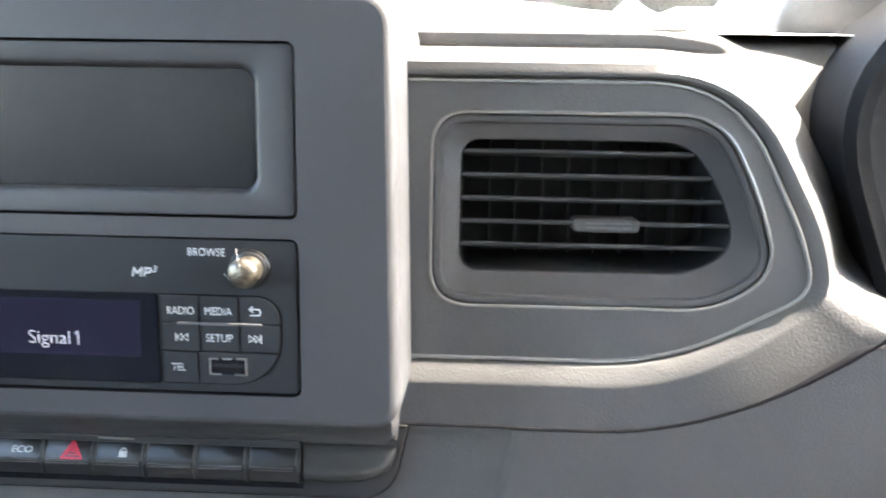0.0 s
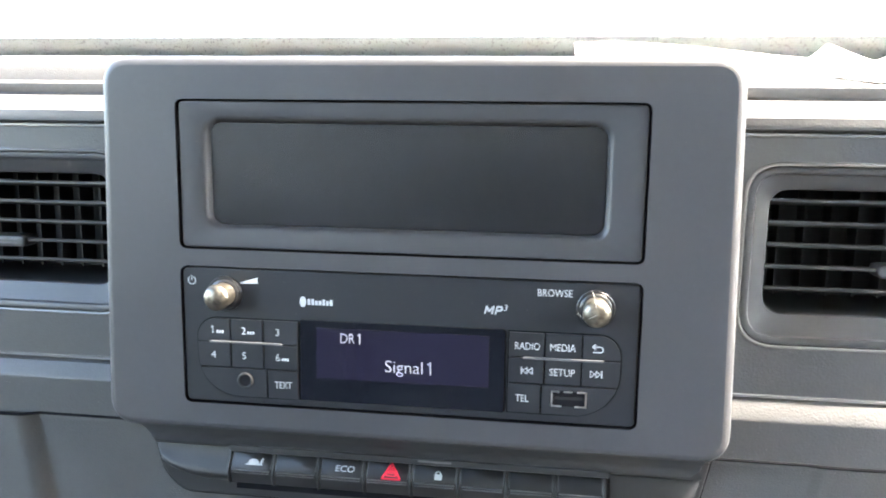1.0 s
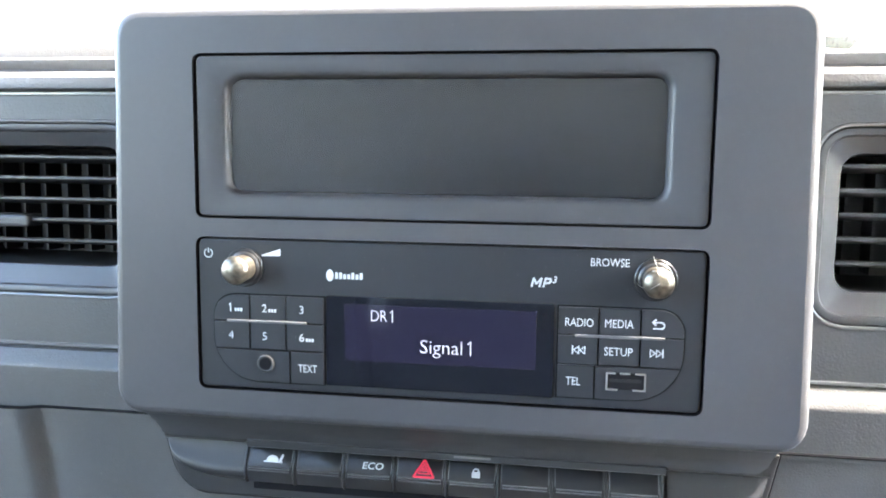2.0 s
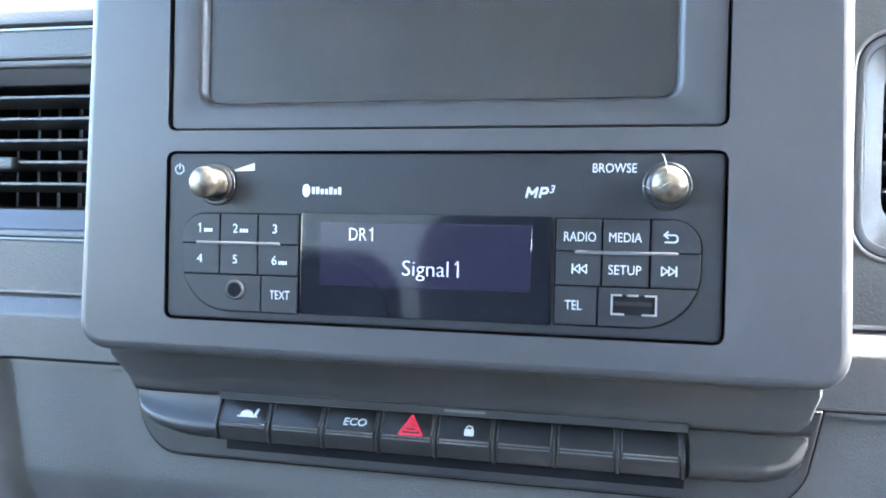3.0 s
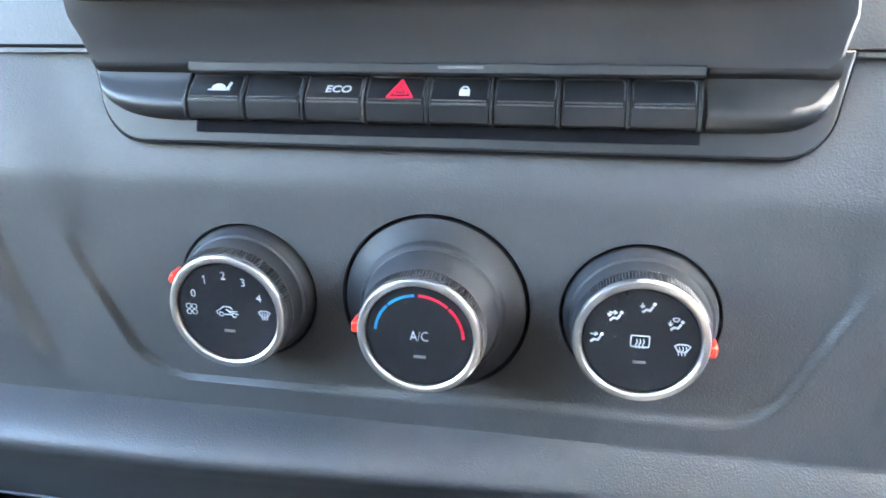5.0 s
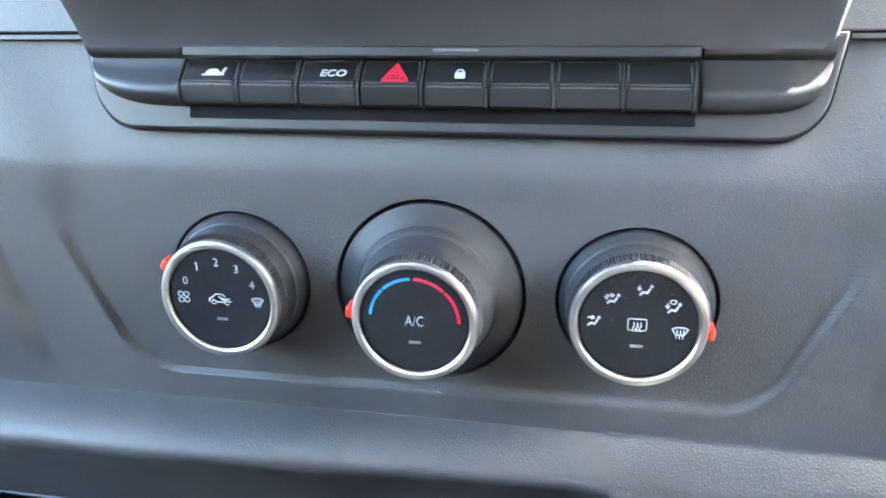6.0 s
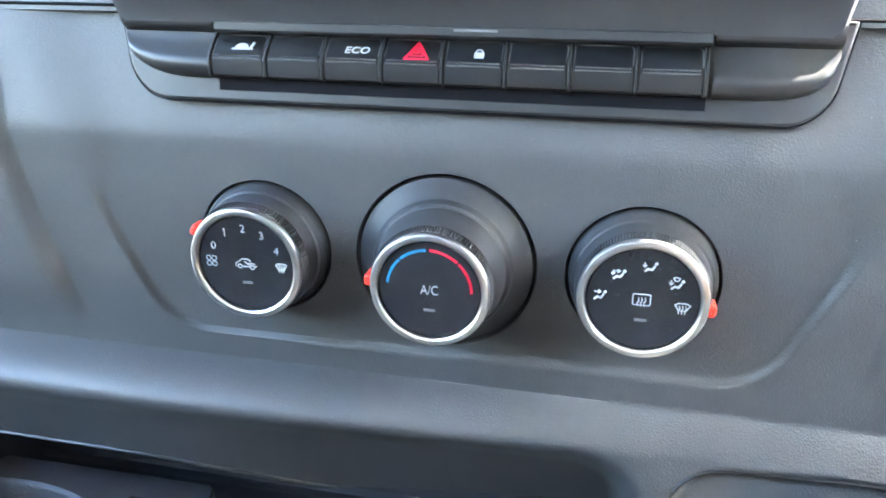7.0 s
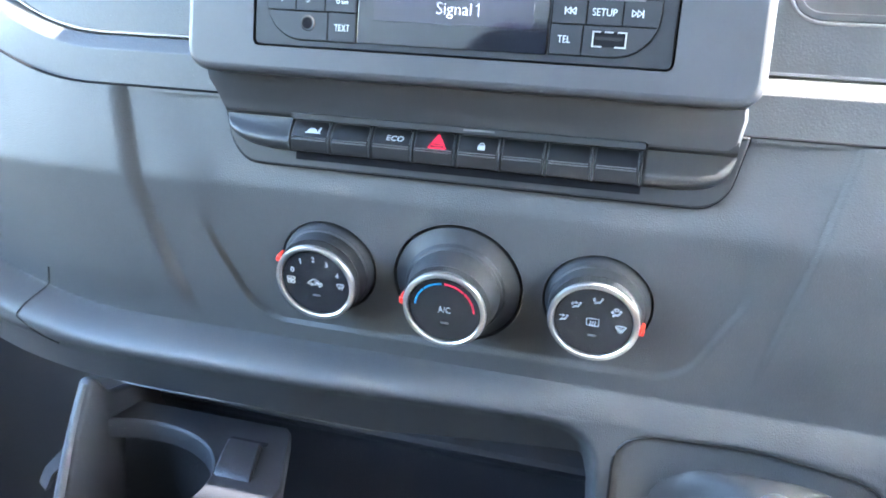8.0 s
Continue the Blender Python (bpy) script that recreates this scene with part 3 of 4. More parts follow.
dash_part("pad_hump", bm, PAD, "", 45)

# ---------------------------------------------------------------- centre fascia
fas = thing("radio_fascia", pose(0, 0.0, 0.9, 90), "charcoal plastic centre fascia with a dark recessed panel", "fascia")
FAS = rounded([(-0.1240, -0.0368), (0.1266, -0.0368), (0.1236, 0.1110), (-0.1200, 0.1110)], 0.0085, 7)
bm = bmesh.new()
RAD_HOLE = rrect(0.0009, 0.0012, 0.1866, 0.0586, 0.0032, 4)
POC_HOLE = rrect(0.0009, 0.0677, 0.1862, 0.0604, 0.0030, 4)
holed(bm, FAS, [RAD_HOLE, POC_HOLE], 0.0)
rings = [at(FAS, 0.0)]
for k in range(1, 7):
    a = math.pi / 2 * k / 6
    rings.append(at(offset(FAS, 0.0038 * math.sin(a)), -0.0040 * (1 - math.cos(a))))
rings += [at(offset(FAS, 0.0042), -0.012), at(offset(FAS, 0.0046), -0.055), at(offset(FAS, 0.0046), -0.112)]
loft(bm, rings, cap1=True)
part("body", bm, FASCIA, fas)
# walls of both openings coloured near black, as the shade inside the gap
for hole in (RAD_HOLE, POC_HOLE):
    bm = bmesh.new()
    loft(bm, [at(hole, 0.0), at(offset(hole, -0.0001), -0.009), at(offset(hole, -0.003), -0.009)])
    part("shadow_gap", bm, GAPSHADE, fas)

# skirt under the fascia, drawn in to the switches
bm = bmesh.new()
rows = []
for n, v, w, r in ((-0.011, -0.0350, 0.1255, 0.0), (-0.0125, -0.0405, 0.1262, 0.0), (-0.0160, -0.0450, 0.1270, 0.0), (-0.0225, -0.0510, 0.1265, 0.0), (-0.0270, -0.0560, 0.1262, 0.0), (-0.0282, -0.0585, 0.1260, 0.0)):
    pts = [(-w, v, -0.06), (-w, v, n - 0.006), (-w + 0.0018, v, n - 0.0015), (-w + 0.006, v, n)]
    pts += [(-w + 0.006 + (2 * w - 0.012) * k / 10, v, n) for k in range(1, 11)]
    pts += [(w - 0.0018, v, n - 0.0015), (w, v, n - 0.006), (w, v, -0.06)]
    rows.append(pts)
loft(bm, rows, close=False)
part("skirt", bm, FASCIA, fas)

# shallow recess over the radio, closed by a dark satin panel
insert = rrect(0.0009, 0.0677, 0.1848, 0.0591, 0.0024, 6)
mouth = rrect(-0.0004, 0.0682, 0.1588, 0.0420, 0.0050, 6)
bm = bmesh.new()
rings = [at(insert, -0.008), at(insert, -0.0018), at(offset(insert, -0.0004), -0.0013), at(offset(insert, -0.0012), -0.0012)]
rings += [at(offset(mouth, 0.0024), -0.0020), at(offset(mouth, 0.0014), -0.0023), at(offset(mouth, 0.0006), -0.0031), at(offset(mouth, 0.0001), -0.0044), at(offset(mouth, -0.0003), -0.0056)]
loft(bm, rings)
part("pocket_frame", bm, FASCIA, fas)
bm = bmesh.new()
holed(bm, offset(mouth, -0.0004), [], -0.0052)
part("recess_panel", bm, PANEL, fas, "smooth dark satin blanking panel")

# ---------------------------------------------------------------- radio
radio = thing("car_radio", pose(0, 0.0, 0.9, 90), "black single-slot car radio switched on, with lit display", "car radio")
bm = bmesh.new()
RPL = rrect(0.0009, 0.0012, 0.1852, 0.0571, 0.0024, 4)
slab(bm, RPL, -0.012, -0.0009, 0.0006)
part("faceplate", bm, KEY, radio, "charcoal radio front")

def key(name, outline, cell, n=0.0001, gap=0.00028, parent=None, holes=()):
    pts = offset(clip_rect(outline, *cell), -gap)
    bm = bmesh.new()
    slab(bm, pts, -0.0025, n, 0.00014)
    return part(name, bm, KEY, parent or radio)


LKEYS = rrect(-0.06415, -0.00775, 0.0435, 0.0335, (0.0, 0.0085, 0.0175, 0.0), 8)
RKEYS = rrect(0.06525, -0.00730, 0.0437, 0.0332, (0.0085, 0.0, 0.0, 0.0175), 8)
# sunk beds, so that the gaps read dark
for pts in (LKEYS, RKEYS):
    bm = bmesh.new()
    slab(bm, offset(pts, 0.0003), -0.003, -0.0007, 0.0001, 1)
    part("key_bed", bm, GAPSHADE, radio)
lx, ly = (-0.0865, -0.0713, -0.0572, -0.042), (0.0095, -0.0013, -0.0119, -0.0250)
for r_ in range(2):
    for c_ in range(3):
        k_ = key("preset_key", LKEYS, (lx[c_], ly[r_ + 1], lx[c_ + 1], ly[r_]))
        txt = "123456"[r_ * 3 + c_]
        cx = (-0.0783, -0.0650, -0.0505)[c_] - 0.0006
        cy = (0.0040, -0.0066)[r_]
        if txt == "1":
            digit_one("numeral", cx, cy, 0.0001, 0.0030, 0.00042, LEGEND, k_)
        else:
            lettering("numeral", txt, cx, cy, 0.0001, 0.0030, LEGEND, k_)
        if txt in "126":
            bm = bmesh.new()
            for q in range(3):
                box(bm, cx + 0.0016 + q * 0.0011, cx + 0.0024 + q * 0.0011, cy - 0.0014, cy - 0.0002, 0.0001, 0.00018)
            part("small_print", bm, LEGEND, k_)
key("jack_cover", LKEYS, (-0.0865, -0.0250, -0.0557, -0.0119))
k_ = key("text_key", LKEYS, (-0.0557, -0.0250, -0.042, -0.0119))
lettering("legend", "TEXT", -0.0489, -0.0183, 0.0001, 0.0029, LEGEND, k_, 0.0072)
bm = bmesh.new()
turned(bm, [(0.0034, 0.0), (0.0034, 0.0006), (0.0029, 0.0009), (0.0023, 0.0007), (0.0021, 0.0002), (0.0020, -0.0002)], 28, -0.0652, -0.0171, cap1=False)
jk = part("jack_socket", bm, KNOB, radio, "round headphone socket")
# black disc in place of a shaded hole
bm = bmesh.new(); slab(bm, circle(0.0024, 24, -0.0652, -0.0171), 0.0, 0.0008, 0.0001, 1)
part("bore", bm, GAPSHADE, jk)

rx_, ry_ = (0.0434, 0.0577, 0.0721, 0.0872), (0.0093, -0.0009, -0.0116, -0.0240)
def icon_back(bm, cx, cy, n):
    strokes(bm, [[(cx + 0.0002, cy + 0.0010), (cx - 0.0016, cy + 0.0010), (cx - 0.0016, cy + 0.0011)], [(cx - 0.0006, cy + 0.0020), (cx - 0.0017, cy + 0.0010), (cx - 0.0006, cy)],
                 [(cx - 0.0016, cy + 0.0010), (cx + 0.0016, cy + 0.0010), (cx + 0.0022, cy + 0.0003), (cx + 0.0022, cy - 0.0006), (cx + 0.0016, cy - 0.0012), (cx - 0.0014, cy - 0.0012)]], 0.0005, n, n + 0.00008)


def icon_skip(bm, cx, cy, n, s):
    strokes(bm, [[(cx - s * 0.0021, cy - 0.0014), (cx - s * 0.0021, cy + 0.0014)]], 0.0005, n, n + 0.00008)
    for d in (-0.0017, 0.0004):
        tip = cx + s * d
        strokes(bm, [[(tip, cy), (tip + s * 0.0018, cy + 0.0013), (tip + s * 0.0018, cy - 0.0013), (tip, cy)]], 0.00035, n, n + 0.00008)


for r_, words in enumerate((("RADIO", "MEDIA", "back"), ("prev", "SETUP", "next"))):
    for c_, word in enumerate(words):
        k_ = key("function_key", RKEYS, (rx_[c_], ry_[r_ + 1], rx_[c_ + 1], ry_[r_]))
        cx, cy = (0.0509, 0.0647, 0.0778)[c_], (0.0037, -0.0063)[r_]
        if word.isupper():
            lettering("legend", word, cx, cy, 0.0001, 0.0029, LEGEND, k_, 0.0098)
        else:
            bm = bmesh.new()
            if word == "back":
                icon_back(bm, cx, cy, 0.0001)
            else:
                icon_skip(bm, cx, cy, 0.0001, 1 if word == "prev" else -1)
            part("symbol", bm, LEGEND, k_)
k_ = key("tel_key", RKEYS, (0.0434, -0.0240, 0.0567, -0.0116))
lettering("legend", "TEL", 0.0493, -0.0176, 0.0001, 0.0029, LEGEND, k_, 0.0052)
key("usb_cover", RKEYS, (0.0567, -0.0240, 0.0872, -0.0116))
bm = bmesh.new(); slab(bm, rrect(0.0676, -0.0170, 0.0134, 0.0058, 0.0006, 3), 0.0, 0.0003, 0.0001, 1)
usb = part("usb_port", bm, GAPSHADE, radio, "black usb socket with a bright metal rim")
bm = bmesh.new()
for x0, x1, y0, y1 in ((0.0607, 0.0613, -0.0198, -0.0143), (0.0739, 0.0745, -0.0198, -0.0143), (0.0607, 0.0640, -0.0143, -0.0138), (0.0655, 0.0690, -0.0143, -0.0138), (0.0708, 0.0745, -0.0143, -0.0138), (0.0607, 0.0648, -0.0202, -0.0196), (0.0700, 0.0745, -0.0202, -0.0196)):
    box(bm, x0, x1, y0, y1, 0.0001, 0.0006)
part("metal_rim", bm, CHROME, usb, "bright metal rim")
bm = bmesh.new(); box(bm, 0.0620, 0.0730, -0.0172, -0.0160, 0.0002, 0.0005)
part("tongue", bm, VOID, usb)

# silver bars across the keys
for x0, x1 in ((-0.0803, -0.0492), (0.0494, 0.0803)):
    bm = bmesh.new()
    slab(bm, rrect((x0 + x1) / 2, -0.0011, x1 - x0, 0.0010, 0.00045, 3), -0.0002, 0.0005, 0.0002)
    part("bar", bm, SILVER, radio, "thin silver bar")

# display
bm = bmesh.new(); slab(bm, rrect(0.0002, -0.0073, 0.0840, 0.0342, 0.0008, 3), -0.003, -0.0004, 0.0002)
lens = part("display_lens", bm, LENS, radio, "glossy black display window")
bm = bmesh.new(); slab(bm, rrect(0.0006, -0.0038, 0.0706, 0.0212, 0.0003, 2), -0.001, -0.0002, 0.0001, 1)
part("lit_area", bm, LCD, lens, "dark blue lit display area")
lettering("characters", "DR", -0.0216, 0.0029, -0.00018, 0.0042, CHARACTERS, lens, 0.0060, bold=-0.00004)
digit_one("characters", -0.0166, 0.0029, -0.00018, 0.0042, 0.00046, CHARACTERS, lens)
lettering("characters", "Signal", 0.0016, -0.0078, -0.00018, 0.0050, CHARACTERS, lens, 0.0154, bold=-0.00005)
digit_one("characters", 0.0124, -0.0078, -0.00018, 0.0050, 0.00050, CHARACTERS, lens)

# printed marks
bm = bmesh.new()
strokes(bm, [arc(-0.0878, 0.0242, 0.0016, 120, 420, 16), [(-0.0878, 0.0244), (-0.0878, 0.0262)]], 0.0004, -0.0009, -0.0008)
part("power_symbol", bm, LEGEND, radio)
bm = bmesh.new()
loft(bm, [[(-0.0668, 0.0236, n), (-0.0594, 0.0238, n), (-0.0594, 0.0264, n), (-0.0668, 0.0241, n)] for n in (-0.0009, -0.0008)], cap0=True, cap1=True)
part("volume_wedge", bm, LEGEND, radio)
bm = bmesh.new()
slab(bm, [(x * 0.0014 - 0.0404, y * 0.0022 + 0.0172) for x, y in circle(1, 20)], -0.0009, -0.0008, 0.00003, 1)
part("emblem", bm, LEGEND, radio)
bm = bmesh.new()
for q in range(7):
    box(bm, -0.0384 + q * 0.00155, -0.0373 + q * 0.00155, 0.0160, 0.0178 + (0.0006 if q in (0, 1, 4, 6) else 0), -0.0009, -0.0008)
part("small_print", bm, LEGEND, radio)
bm = bmesh.new()
lean = [[(0.0, 0.0), (0.0, 1.0), (0.45, 0.35), (0.9, 1.0), (0.9, 0.0)], [(1.35, 0.0), (1.35, 1.0), (1.9, 0.96), (2.02, 0.72), (1.9, 0.46), (1.35, 0.42)]]
strokes(bm, [[(0.0338 + 0.0031 * u + 0.0007 * v, 0.0158 + 0.0029 * v) for u, v in line] for line in lean], 0.00074, -0.0009, -0.00082)
part("legend", bm, LEGEND, radio)
lettering("legend", "3", 0.0419, 0.0184, -0.0009, 0.0024, LEGEND, radio, slant=0.25, bold=0.00003)
lettering("legend", "BROWSE", 0.0609, 0.0251, -0.0009, 0.0028, LEGEND, radio, 0.0133)

for cx, cy, nm in ((-0.0734, 0.0192, "volume_knob"), (0.0766, 0.0196, "browse_knob")):
    bm = bmesh.new()
    turned(bm, [(0.0074, -0.0008), (0.0074, -0.0002), (0.0070, 0.0002), (0.0062, 0.0002), (0.0058, 0.0006), (0.0050, 0.0008)], 40, cx, cy, cap1=False)
    kn = part(nm, bm, BUTTON, radio, "small round knob with a dark collar")
    bm = bmesh.new()
    pr = [(0.0048, 0.0004), (0.0049, 0.0050), (0.0053, 0.0078)]
    pr += [(0.0053 * math.cos(a), 0.0078 + 0.0030 * math.sin(a)) for a in [math.pi / 2 * q / 8 for q in range(1, 8)]]
    turned(bm, pr + [(0.0002, 0.0109)], 40, cx, cy)
    part("cap", bm, PEWTER, kn, "worn pewter-coloured domed cap")

# threads caught behind the browse knob
bm = bmesh.new()
tube(bm, [(0.0762, 0.0225, 0.0106), (0.0754, 0.0262, 0.0098), (0.0744, 0.0286, 0.0082)], 0.00006, 5)
tube(bm, [(0.0765, 0.0200, 0.0111), (0.0742, 0.0184, 0.0106), (0.0714, 0.0180, 0.0085), (0.0694, 0.0192, 0.0065)], 0.00005, 5)
th_ = part("thread", bm, CLOTH, None, m=pose(0, 0, 0.9, 90))
tagged(th_, "fine white threads caught on the radio knob", "thread")

# ---------------------------------------------------------------- row of switches
bank = thing("switch_bank", pose(0.0005, 0.028, 0.8305, 90), "satin black switch strip with eight push buttons", "switch panel")
bm = bmesh.new()
BEZ = rounded([(-0.1120, -0.0160), (0.1155, -0.0158), (0.1243, -0.0080), (0.1298, 0.0175), (-0.1275, 0.0175), (-0.1210, -0.0075)], [0.008, 0.008, 0.006, 0.001, 0.001, 0.006], 6)
slab(bm, BEZ, -0.020, -0.0052, 0.0008, 3)
part("bezel", bm, SATIN, bank)
# black border lying round the bezel, drawn in place of its narrow shadow
bm = bmesh.new()
slab(bm, offset(BEZ, 0.0007), -0.020, -0.0060, 0.0002, 1)
part("shadow_gap", bm, GAPSHADE, bank)


def switch_profile():
    """Across a switch, from top to bottom: (v, n)."""
    return [(0.0078, -0.0045), (0.0072, -0.0036), (0.0000, 0.0006), (-0.0010, 0.0010), (-0.0022, 0.0011), (-0.0030, 0.0006), (-0.0066, -0.0004), (-0.0074, -0.0012), (-0.0078, -0.0040)]


def wing(s):
    """The plain moulded end of the strip: a flat ledge along the top, and under it a rounded nose that runs up to the ledge at the tip."""
    bm = bmesh.new()
    x0, c = 0.0872, 0.0086
    rings = []
    for k in range(17):
        t = k / 16
        x = x0 + (0.0378 if s > 0 else 0.0362) * t
        f = math.sqrt(max(0.0, 1 - t ** (4.6 if s > 0 else 2.9)))
        ledge = [(0.0150, -0.0006), (0.0132, -0.0004), (0.0104, -0.0008), (0.0094, -0.0018)]
        nose = [(0.0084, -0.0046), (0.0064, -0.0043), (0.0036, -0.0032), (0.0010, -0.0015), (-0.0010, -0.0002), (-0.0026, 0.0006), (-0.0042, 0.0006), (-0.0056, -0.0002), (-0.0068, -0.0016), (-0.0078, -0.0034), (-0.0082, -0.0054)]
        rings.append([(s * x, v, n) for v, n in ledge] + [(s * x, c + (v - c) * (0.16 + 0.84 * f), -0.0046 + (n + 0.0046) * (0.1 + 0.9 * f)) for v, n in nose])
    if s < 0:
        rings = [list(reversed(r)) for r in rings]
    loft(bm, rings, close=False, cap0=False)
    return bm


for s in (1, -1):
    part("wing", wing(s), SATIN, bank, "", 60)
bm = bmesh.new()
loft(bm, [[(x, 0.0080, -0.012), (x, 0.0080, -0.0010), (x, 0.0081, 0.0000), (x, 0.0086, 0.0007), (x, 0.0111, 0.0010), (x, 0.0116, 0.0006), (x, 0.0116, -0.012)] for x in (-0.0853, -0.0850, 0.0858, 0.0861)], cap0=True, cap1=True)
part("upper_rail", bm, RAIL, bank)
bm = bmesh.new(); slab(bm, rrect(0.0102, 0.0102, 0.0150, 0.0009, 0.0003, 2), -0.002, 0.0012, 0.0001, 1)
part("locator_bar", bm, GREYPRINT, bank)
# flat black strip that stands in for the shade of a deeper slot
bm = bmesh.new(); box(bm, -0.0850, 0.0860, -0.0122, -0.0070, -0.0062, -0.0048)
part("slot", bm, GAPSHADE, bank, "flat black strip as the shade of a finger slot under the buttons")

PITCH, W_SW = 0.02147, 0.0196
X_SW = [-0.0866 + PITCH * (k + 0.5) for k in range(8)]
bm = bmesh.new()
pr = switch_profile()
rings = []
for x, k in ((-W_SW / 2, 0.0003), (-W_SW / 2 + 0.0003, 0.0), (W_SW / 2 - 0.0003, 0.0), (W_SW / 2, 0.0003)):
    rings.append([(x, v * (1 - k * 20), n - k) for v, n in pr] + [(x, -0.0076, -0.010), (x, 0.0076, -0.010)])
loft(bm, rings, cap0=True, cap1=True)
first = part("push_button", bm, BUTTON, bank, m=Matrix.Translation((X_SW[0], 0, 0)))
buttons = [first] + [shared("push_button", first.data, bank, Matrix.Translation((x, 0, 0))) for x in X_SW[1:]]
# pimpled grip line on each button
bm = bmesh.new()
for q in range(22):
    for w_ in range(2):
        x, v = -0.0086 + q * 0.00082, -0.0004 - w_ * 0.0011
        turned(bm, [(0.00036, 0.0006), (0.00032, 0.0014), (0.0001, 0.0016)], 6, x, v)
grip = part("grip_line", bm, PIMPLE, buttons[0])
for b_ in buttons[1:]:
    shared("grip_line", grip.data, b_, Matrix())
# lower half in paler satin, for the light it reflects, and a fine pale rim round the upper face
bm = bmesh.new()
low = [(-0.0021, 0.00115), (-0.0030, 0.0008), (-0.0066, -0.0002), (-0.0074, -0.0009), (-0.0078, -0.0032), (-0.0078, -0.006), (-0.0021, -0.006)]
loft(bm, [[(x, v, n) for v, n in low] for x in (-W_SW / 2 + 0.0001, W_SW / 2 - 0.0001)], cap0=True, cap1=True)
lip_ = part("lower_half", bm, SATIN, buttons[0])
bm = bmesh.new()
e_ = W_SW / 2 - 0.0003
tube(bm, [(-e_, 0.0006, 0.0004), (-e_, 0.0064, -0.0031), (-e_ + 0.0010, 0.0075, -0.0037), (e_ - 0.0010, 0.0075, -0.0037), (e_, 0.0064, -0.0031), (e_, 0.0006, 0.0004)], 0.00022, 5)
rim_ = part("rim", bm, PIMPLE, buttons[0])
for b_ in buttons[1:]:
    shared("lower_half", lip_.data, b_, Matrix())
    shared("rim", rim_.data, b_, Matrix())
# ribs between the buttons
bm = bmesh.new()
rings = []
for x in (-0.0006, -0.0003, 0.0003, 0.0006):
    k = 0.0 if abs(x) < 0.0005 else 0.0004
    rings.append([(x, v * 1.05, n + 0.0007 - k) for v, n in pr] + [(x, -0.0078, -0.010), (x, 0.0078, -0.010)])
loft(bm, rings, cap0=True, cap1=True)
rib = part("rib", bm, SATIN, bank, m=Matrix.Translation((-0.0866, 0, 0)))
for k in range(1, 9):
    shared("rib", rib.data, bank, Matrix.Translation((-0.0866 + PITCH * k, 0, 0)))

# legends lie on the sloping upper face of the buttons
ang = math.degrees(math.atan2(0.0042, 0.0072))
for i, b_ in enumerate(buttons):
    if i not in (0, 2, 3, 4):
        continue
    m_l = Matrix.Translation((0.0016, 0.0030, -0.00115)) @ Matrix.Rotation(-radians(ang), 4, "X")
    bm = bmesh.new()
    mat, lab = LEGEND, ""
    n0, n1 = 0.0, 0.0002
    if i == 0:
        slab(bm, [(x * 0.0026 - 0.0006, max(-0.0009, y * 0.0019 - 0.0004)) for x, y in circle(1, 20)], n0, n1, 0.00003, 1)
        strokes(bm, [[(-0.0042, -0.0011), (0.0026, -0.0011)], [(0.0034, -0.0012), (0.0036, -0.0010)]], 0.0006, n0, n1)
        strokes(bm, [[(0.0028, -0.0006), (0.0037, 0.0018)]], 0.0010, n0, n1)
    elif i == 3:
        mat, lab = RED, "red warning triangle"
        for k, w in ((0.0042, 0.0008), (0.0023, 0.0005), (0.0008, 0.0004)):
            tri = [(-k, -k * 0.72), (k, -k * 0.72), (0, k * 0.95)]
            strokes(bm, [tri], w, n0, n1, True)
    elif i == 4:
        slab(bm, rrect(0, -0.0007, 0.0034, 0.0025, 0.0003, 2), n0, n1, 0.00003, 1)
        strokes(bm, [arc(0, 0.0006, 0.0011, 0, 180, 10)], 0.0005, n0, n1)
    if i != 2:
        part("symbol", bm, mat, b_, lab, m=m_l)
    else:
        bm.free()
        lt = lettering("legend", "ECO", 0, 0, 0.0001, 0.0027, LEGEND, b_, 0.0090, slant=0.12, bold=0.00005)
        lt.matrix_basis = m_l
